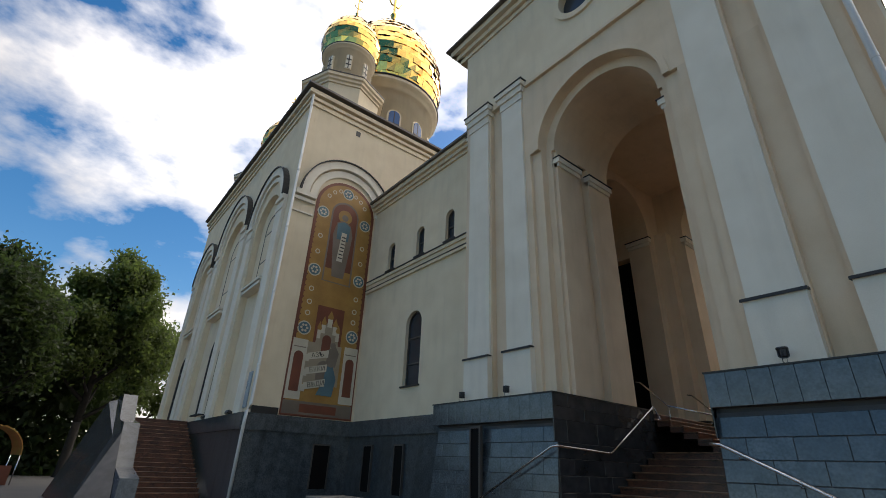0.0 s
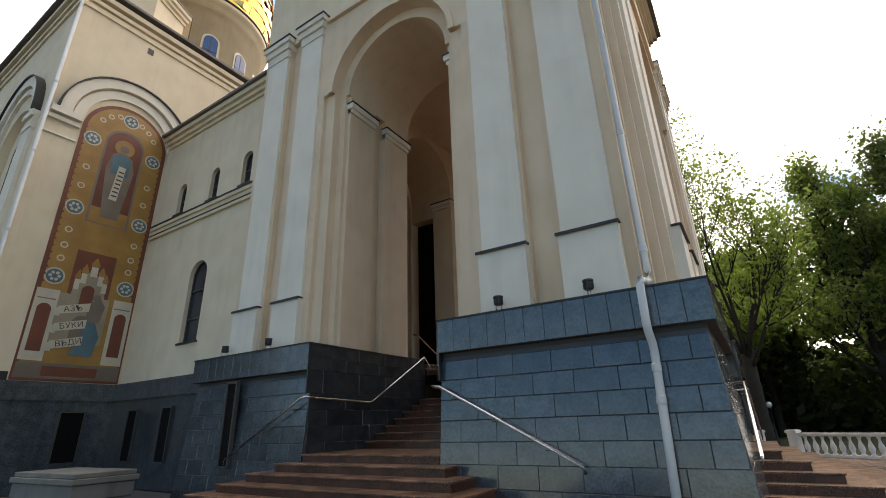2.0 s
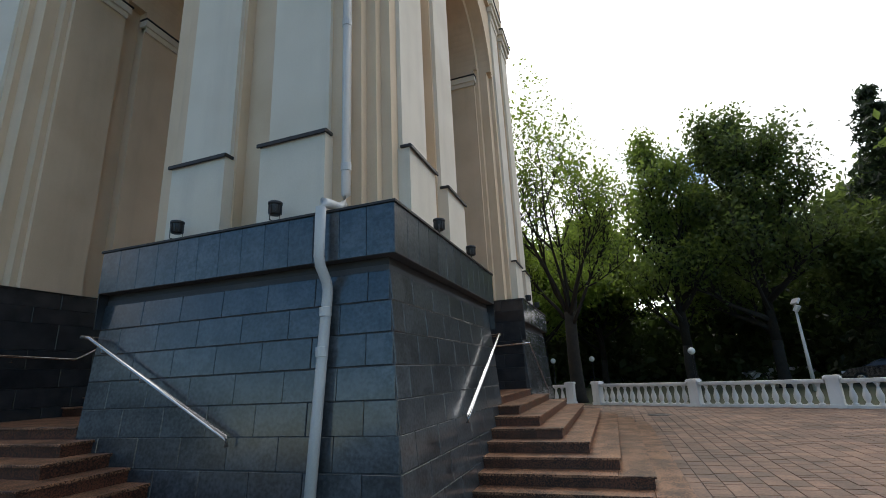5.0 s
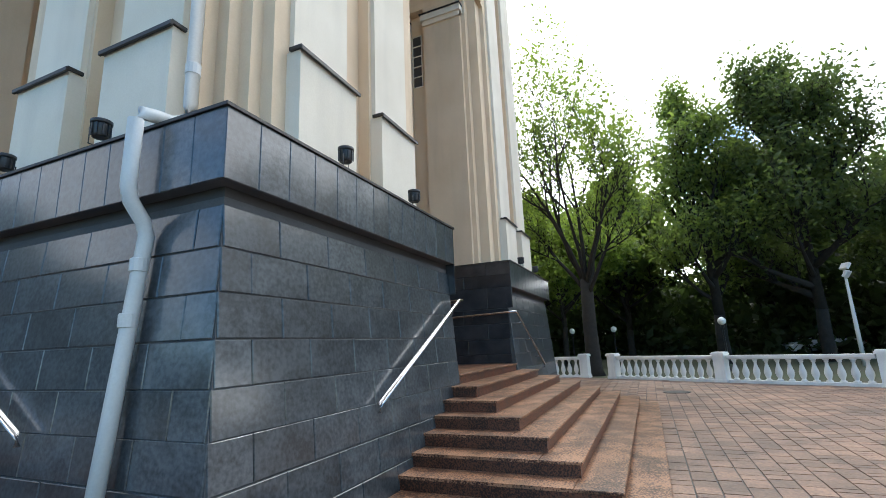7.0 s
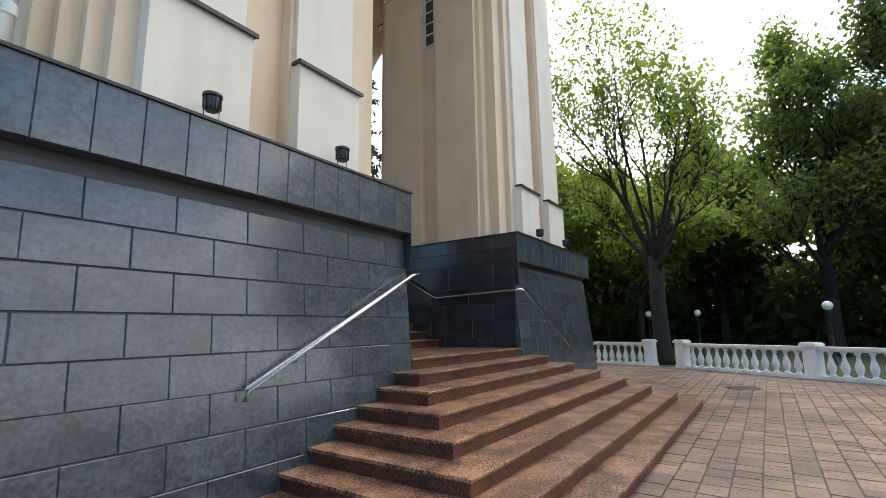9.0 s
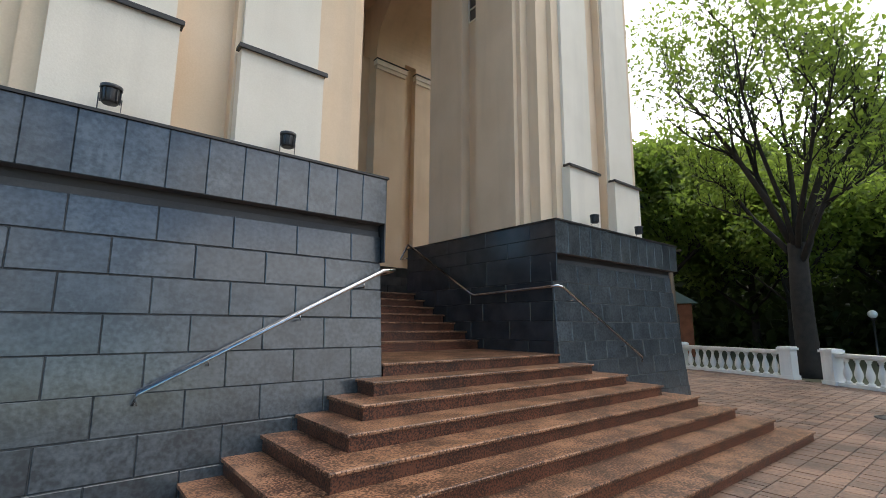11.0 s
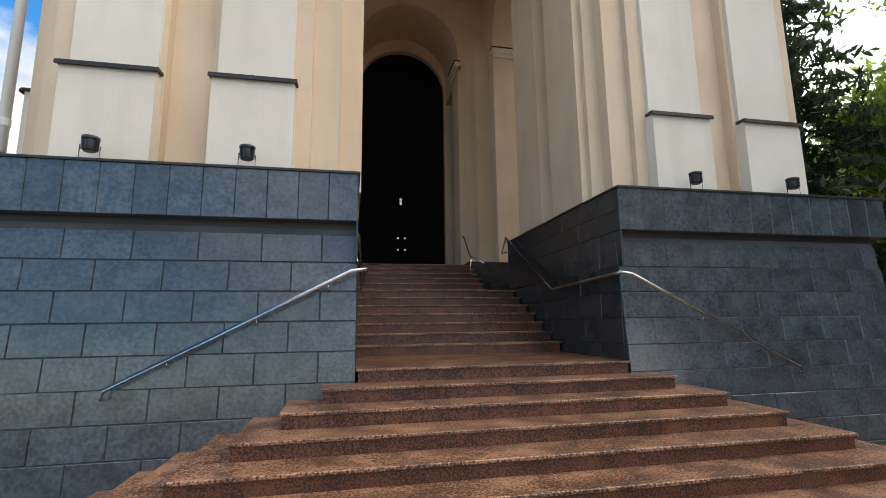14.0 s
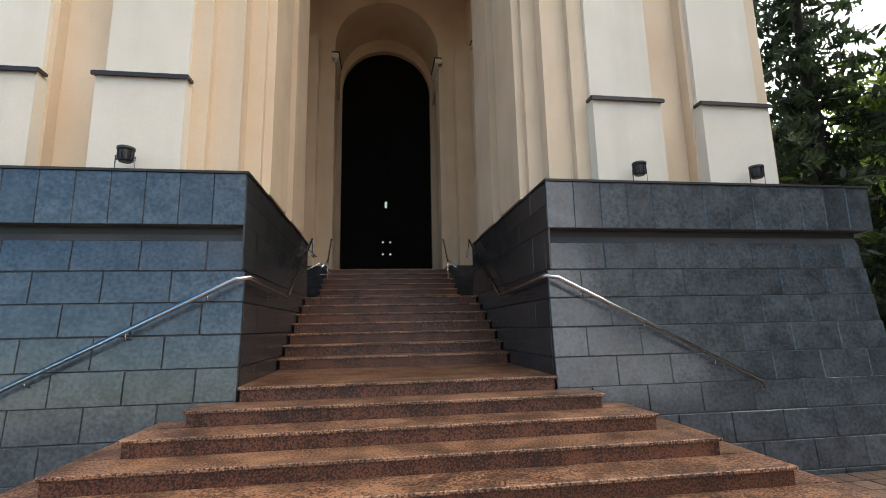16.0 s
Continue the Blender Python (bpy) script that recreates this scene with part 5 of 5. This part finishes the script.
n = 26000
pos = np.stack([nrng.uniform(-45, 5.0, n), nrng.uniform(52, 60, n), nrng.uniform(0, 1, n) ** 1.3 * 8.5], 1)
u = nrng.normal(size=(n, 3))
u /= np.linalg.norm(u, axis=1)[:, None]
v = np.cross(u, nrng.normal(size=(n, 3)))
v /= np.linalg.norm(v, axis=1)[:, None]
sz = nrng.uniform(0.25, 0.6, n)[:, None]
verts = np.stack([pos - u * sz, pos + v * sz * 0.5, pos + u * sz, pos - v * sz * 0.5], 1).reshape(-1, 3)
me = bpy.data.meshes.new("underwood")
me.from_pydata(verts.tolist(), [], np.arange(n * 4).reshape(-1, 4).tolist())
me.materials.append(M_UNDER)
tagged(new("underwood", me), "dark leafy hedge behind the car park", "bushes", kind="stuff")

# ---- small fairground tent under the trees ----
M_ORANGE = mat("orange_canvas", (0.45, 0.13, 0.03), (0.35, 0.22, 0.04), 0.7)
tent = thing("market_tent", "small orange canvas tent with a rounded roof under trees", "tent", m=Matrix.Translation((-2.2, 37.5, 0)) @ pose(0, 0, 0, 0, 0, 12))
bm = bmesh.new()
prism(bm, arc(0, 1.5, 1.5, n=12) + arc(0, 1.5, 1.44, 0, 180, n=12), -1.2, 1.2, "y")
part("canopy", bm, M_ORANGE, tent)
for x, y in ((-1.45, -1.15), (1.45, -1.15), (-1.45, 1.15), (1.45, 1.15)):
    bm = bmesh.new()
    tube(bm, [(x, y, 0), (x, y, 1.52)], 0.03, 8)
    part("pole", bm, M_STEEL, tent)
bm = bmesh.new()
box(bm, -1.3, 1.3, -1.1, -0.7, 0, 0.95)
part("counter", bm, M_RUST, tent)

# ---- park lamps and the tall floodlight mast ----
M_GLOBE = mat("milky_globe", (0.85, 0.85, 0.82), (0.78, 0.78, 0.75), 0.3, bump=0.0)


def park_lamp(m):
    l = thing("park_lamp", "park lamp with a white globe on a dark post", "lamp", "park lamps", m=m)
    bm = bmesh.new()
    lathe(bm, [(0.09, 0), (0.09, 0.3), (0.045, 0.36), (0.04, 2.1), (0.08, 2.13), (0.08, 2.2)], 12)
    part("post", bm, M_LAMP, l)
    bm = bmesh.new()
    bmesh.ops.create_icosphere(bm, subdivisions=3, radius=0.17)
    bmesh.ops.translate(bm, verts=bm.verts[:], vec=(0, 0, 2.38))
    for f in bm.faces:
        f.smooth = True
    part("globe", bm, M_GLOBE, l, "milky white globe")
    return l


pl = park_lamp(Matrix.Translation((35.9, 1.0, -0.25)))
for x, y in ((36.1, -1.4), (30.0, -6.3), (33.1, 6.0), (30.5, -14.5)):
    copy_thing(pl, Matrix.Translation((x, y, -0.25)))

mast = thing("floodlight_mast", "grey metal mast with two white floodlight heads", "street lamp", m=Matrix.Translation((32.1, -11.6, 0)))
bm = bmesh.new()
lathe(bm, [(0.09, 0), (0.08, 1.5), (0.05, 4.15)], 12)
part("pole", bm, M_PIPE, mast)
for z, a in ((4.3, 20), (3.95, -35)):
    bm = bmesh.new()
    box(bm, -0.22, 0.22, -0.09, 0.05, -0.16, 0.16)
    bmesh.ops.bevel(bm, geom=bm.edges[:], offset=0.02, segments=1, affect="EDGES")
    bmesh.ops.transform(bm, matrix=Matrix.Translation((-0.15, 0, z)) @ pose(0, 0, 0, 35, 0, a), verts=bm.verts[:])
    part("floodlight_head", bm, M_WHITE, mast, "white square floodlight head")


# ---- brick hut and utility pole under the trees ----
M_BRICK = mat("orange_brick", (0.30, 0.10, 0.045), (0.20, 0.065, 0.03), 0.85, scale=3, fine=40)
M_GREENROOF = mat("green_grey_metal", (0.10, 0.14, 0.12), (0.14, 0.17, 0.15), 0.5)
hut = thing("brick_hut", "small orange brick hut with a green metal roof", "hut", m=Matrix.Translation((35.9, 7.3, 0)) @ pose(0, 0, 0, 0, 0, 28))
bm = bmesh.new()
box(bm, -1.4, 1.4, -1.3, 1.3, 0, 2.75)
part("wall", bm, M_BRICK, hut)
bm = bmesh.new()
prism(bm, [(-1.6, 2.75), (1.6, 2.75), (0, 3.75)], -1.7, 1.7, "x")
part("roof", bm, M_GREENROOF, hut, "green metal gable roof")
bm = bmesh.new()
box(bm, -1.44, -1.401, -0.6, 0.5, 1.1, 2.1)
win = part("window", bm, M_GLASS, hut)
bm = bmesh.new()
for y0, y1, z0, z1 in ((-0.68, -0.6, 1.02, 2.18), (0.5, 0.58, 1.02, 2.18), (-0.6, 0.5, 2.1, 2.18), (-0.6, 0.5, 1.02, 1.1)):
    box(bm, -1.46, -1.402, y0, y1, z0, z1)
part("frame", bm, M_FRAME, win)
pole = thing("utility_pole", "grey concrete utility pole leaning under the trees", "pole", m=Matrix.Translation((32.6, 5.1, -0.1)) @ pose(0, 0, 0, 0, -4, 0))
bm = bmesh.new()
tube(bm, [(0, 0, 0), (0, 0, 3), (0, 0, 5.6)], [0.14, 0.12, 0.09], 10)
part("shaft", bm, M_SMALTGREY, pole)
bm = bmesh.new()
box(bm, -0.05, 0.05, -0.6, 0.6, 5.2, 5.3)
part("crossarm", bm, M_FRAME, pole)


# ---- cars ----
def car_paint(name, c):
    m = mat(name, c, tuple(k * 0.9 for k in c), 0.25, bump=0.0)
    m.node_tree.nodes["Principled BSDF"].inputs["Coat Weight"].default_value = 1.0
    return m


M_TYRE = mat("tyre_rubber", (0.015, 0.015, 0.015), (0.025, 0.025, 0.025), 0.9)


def car(label, paint, m):
    c = thing("car", label, "car", "parked cars", m=m)
    side = [(-2.15, 0.35), (-2.2, 0.62), (-2.12, 0.85), (-1.75, 0.98), (-1.0, 1.02), (1.15, 0.98), (1.85, 0.86), (2.15, 0.7), (2.2, 0.45), (2.1, 0.28), (-2.05, 0.28)]
    bm = bmesh.new()
    prism(bm, side, -0.86, 0.86, "y")
    bmesh.ops.bevel(bm, geom=[e for e in bm.edges if abs(e.verts[0].co.y - e.verts[1].co.y) < 0.01], offset=0.07, segments=2, affect="EDGES")
    part("body", bm, paint, c)
    bm = bmesh.new()
    rows = [(1.0, -1.8, 1.15, 0.80), (1.22, -1.5, 0.72, 0.72), (1.355, -1.05, 0.25, 0.62)]
    rings = []
    for z, a, b, w in rows:
        rings.append([bm.verts.new(p) for p in ((a, -w, z), (b, -w, z), (b, w, z), (a, w, z))])
    for p, q in zip(rings, rings[1:]):
        for i in range(4):
            bm.faces.new((p[i], p[(i + 1) % 4], q[(i + 1) % 4], q[i]))
    bm.faces.new(rings[0][::-1])
    bm.faces.new(rings[-1])
    part("glasshouse", bm, M_GLASS, c, "dark car windows")
    bm = bmesh.new()
    n = 12
    grid = [[bm.verts.new((-1.12 + 1.42 * i / n, -0.65 + 1.3 * j / n, 1.36 + 0.045 * (1 - (2 * i / n - 1) ** 2) + 0.025 * (1 - (2 * j / n - 1) ** 2))) for j in range(n + 1)] for i in range(n + 1)]
    for i in range(n):
        for j in range(n):
            bm.faces.new((grid[i][j], grid[i + 1][j], grid[i + 1][j + 1], grid[i][j + 1])).smooth = True
    ext = bmesh.ops.extrude_face_region(bm, geom=bm.faces[:])
    bmesh.ops.translate(bm, verts=[v for v in ext["geom"] if isinstance(v, bmesh.types.BMVert)], vec=(0, 0, -0.03))
    part("roof", bm, paint, c)
    for s in (-1, 1):
        for pts in ([(-1.85, s * 0.80, 1.0), (-1.1, s * 0.63, 1.37)], [(1.18, s * 0.80, 1.0), (0.28, s * 0.63, 1.37)], [(-0.3, s * 0.805, 1.0), (-0.35, s * 0.63, 1.37)]):
            bm = bmesh.new()
            tube(bm, pts, 0.035, 8)
            part("pillar", bm, paint, c)
        for x in (-1.35, 1.35):
            bm = bmesh.new()
            lathe(bm, [(0.2, -0.1), (0.32, -0.1), (0.33, -0.06), (0.33, 0.06), (0.32, 0.1), (0.2, 0.1)], 24)
            bmesh.ops.transform(bm, matrix=Matrix.Translation((x, s * 0.79, 0.33)) @ pose(0, 0, 0, 90), verts=bm.verts[:])
            wheel = part("tyre", bm, M_TYRE, c)
            bm = bmesh.new()
            lathe(bm, [(0.21, -0.108), (0.19, -0.112), (0.05, -0.104), (0.05, 0.104), (0.19, 0.112), (0.21, 0.108)], 20)
            bmesh.ops.transform(bm, matrix=Matrix.Translation((x, s * 0.79, 0.33)) @ pose(0, 0, 0, 90), verts=bm.verts[:])
            part("rim", bm, M_STEEL, wheel)
        bm = bmesh.new()
        box(bm, 2.0, 2.17, s * 0.66 - 0.16, s * 0.66 + 0.16, 0.62, 0.74)
        part("headlight", bm, M_GLOBE, c)
        bm = bmesh.new()
        box(bm, -2.2, -2.08, s * 0.68 - 0.14, s * 0.68 + 0.14, 0.72, 0.84)
        part("tail_light", bm, M_RUST, c)
    return c


BLACK, SILVER, BLUE = car_paint("black_car_paint", (0.008, 0.008, 0.012)), car_paint("silver_car_paint", (0.55, 0.56, 0.57)), car_paint("blue_car_paint", (0.05, 0.13, 0.3))
car("glossy black parked car beside the church steps", BLACK, Matrix.Translation((1.95, 2.15, 0)) @ pose(0, 0, 0, 0, 0, 4))
for x, y, a, p, lb in ((52.0, 1.5, 95, BLUE, "blue parked car beyond the balustrade"), (53.0, -4.5, 80, SILVER, "silver parked car beyond the balustrade"), (46.0, -14.0, 100, SILVER, "silver parked car beyond the balustrade"), (37.0, -17.0, 60, BLACK, "dark parked car beyond the balustrade"),
                      (-4.6, 33.5, 10, SILVER, "silver car parked under the trees"), (-7.6, 36.0, 80, BLACK, "dark car parked under the trees")):
    car(lb, p, Matrix.Translation((x, y, -0.03)) @ pose(0, 0, 0, 0, 0, a))

# ---- stone box and steps by the nave ----
M_LIMESTONE = mat("pale_limestone", (0.22, 0.205, 0.175), (0.15, 0.14, 0.12), 0.8, stain=0.25)
well = thing("cellar_hatch", "low box of pale stone slabs beside the plinth", "hatch", m=Matrix.Translation((6.75, 12.1, 0)) @ pose(0, 0, 0, 0, 0, 4))
for nm, w, d, z0, z1 in (("base_course", 0.58, 1.25, 0, 0.36), ("middle_course", 0.61, 1.28, 0.37, 0.66), ("ledge_slab", 0.66, 1.33, 0.67, 0.78), ("top_slab", 0.61, 1.28, 0.785, 0.88)):
    bm = bmesh.new()
    box(bm, -w, w, -d, d, z0, z1)
    bmesh.ops.bevel(bm, geom=bm.edges[:], offset=0.012, segments=1, affect="EDGES")
    part(nm, bm, M_LIMESTONE, well)
bm = bmesh.new()
box(bm, -0.54, 0.54, -1.2, 1.2, 0.3, 0.8)
part("core", bm, M_MORTAR, well)

side = thing("steps_nave", "red-brown granite steps climbing beside the nave", "stairs", kind="structure")
for k in range(20):
    z = 0.165 * (k + 1)
    y = 20.6 + k * 0.31
    slab_step(side, 3.05, 5.38, y, y + (0.36 if k < 19 else 4.0), z, 0.165)
walls = thing("stair_parapet", "sloping grey stone parapet of the nave steps", "parapet", kind="structure")
bm = bmesh.new()
prism(bm, [(19.8, 0), (26.8, 0), (28.4, 0), (28.4, 4.25), (26.6, 4.25), (25.3, 3.1), (23.4, 2.9), (22.0, 1.3), (19.9, 1.0)], 2.45, 3.02, "x")
part("inner_wall", bm, M_BLOCK, walls)
bm = bmesh.new()
a = [bm.verts.new(p) for p in ((1.3, 21, 0), (2.44, 20.4, 0), (2.44, 28.4, 0), (0.8, 28.4, 0))]
b = [bm.verts.new(p) for p in ((2.2, 23.5, 2.4), (2.44, 23.0, 2.5), (2.44, 28.4, 4.15), (2.1, 28.4, 4.0))]
bm.faces.new(a[::-1])
bm.faces.new(b)
for i in range(4):
    bm.faces.new((a[i], a[(i + 1) % 4], b[(i + 1) % 4], b[i]))
part("outer_wall", bm, M_POLISHED, walls)

balustrade((-1.2, 27.5), (-5.4, 25.2))
balustrade((-5.4, 25.2), (-9.4, 23.0), first=False)

# ---- manhole and paving of the square ----
bm = bmesh.new()
lathe(bm, [(0.36, 0.0), (0.36, 0.034), (0.30, 0.036), (0.30, 0.03)], 28, 21.1, -3.8)
tagged(part("manhole_cover", bm, M_LAMP), "round dark iron cover in the paving", "manhole cover")
paving = thing("pavement", "warm terracotta block paving laid in long strips", "paving", kind="structure")
bm = bmesh.new()
prism(bm, [(8.6, -3.0), (9.2, -40), (18, -40), (18.3, -16.2), (20.3, -12.7), (22.2, -9.0), (24.1, -5.4), (26.3, -1.9), (27.0, -0.6), (28.0, 3.0), (28.9, 7.0), (29.5, 11.0), (20.5, 11), (20.3, -0.9), (9, -0.9)], -0.02, 0.012)
part("bed", bm, M_MORTAR, paving)
PAVERS = {}
rng = random.Random(9)
counted = 0


def edge_x(y):
    """East edge of the square at y."""
    line = [(-40, 17.8), (-16.2, 18.2), (-12.6, 20.25), (-8.95, 22.15), (-5.35, 24.05), (-1.85, 26.25), (-0.65, 26.95), (3.0, 27.9), (7.0, 28.8), (11.0, 29.4)]
    for (ya, xa), (yb, xb) in zip(line, line[1:]):
        if y <= yb:
            return xa + (xb - xa) * (y - ya) / (yb - ya)
    return 29.4


stuff_v, stuff_f = [], []
y = -19.0
while y < 10.5:
    w = 0.242
    x = (9.3 if y < -3.4 else 18.2 if y < -0.9 else 20.1) - rng.uniform(0, 0.25)
    end = edge_x(y) - 0.12
    while x < end:
        ln = rng.choice((0.12, 0.18, 0.24, 0.24, 0.30, 0.36))
        near = 17.2 < x < 20.6 and -6.5 < y < -3.2 and counted < 300
        z = 0.022 + rng.uniform(-0.002, 0.003)
        if near:
            key = ln
            if key not in PAVERS:
                PAVERS[key] = block_mesh("paver", ln - 0.008, w - 0.008, 0.02, M_PAVE)
            piece("paver", PAVERS[key], paving, Matrix.Translation((x, y, z - 0.018)))
            counted += 1
        else:
            i = len(stuff_v)
            c = 0.004
            xa, xb, ya, yb = x, x + ln - 0.008, y, y + w - 0.008
            stuff_v += [(xa, ya, 0.005), (xb, ya, 0.005), (xb, yb, 0.005), (xa, yb, 0.005), (xa + c, ya + c, z), (xb - c, ya + c, z), (xb - c, yb - c, z), (xa + c, yb - c, z)]
            stuff_f += [(i + 4, i + 5, i + 6, i + 7), (i, i + 1, i + 5, i + 4), (i + 1, i + 2, i + 6, i + 5), (i + 2, i + 3, i + 7, i + 6), (i + 3, i, i + 4, i + 7)]
        x += ln
    y += w
me = bpy.data.meshes.new("pavers")
me.from_pydata(stuff_v, [], stuff_f)
M_PAVE2 = M_PAVE.copy()
nn, ll = M_PAVE2.node_tree.nodes, M_PAVE2.node_tree.links
geo = nn.new("ShaderNodeNewGeometry")
for nd in nn:
    if nd.type == "MAP_RANGE" and nd.inputs["Value"].is_linked and nd.inputs["Value"].links[0].from_node.type == "OBJECT_INFO":
        ll.new(geo.outputs["Random Per Island"], nd.inputs["Value"])
me.materials.append(M_PAVE2)
ob = tagged(new("pavers", me), "terracotta paving blocks", kind="stuff")
ob.parent = paving
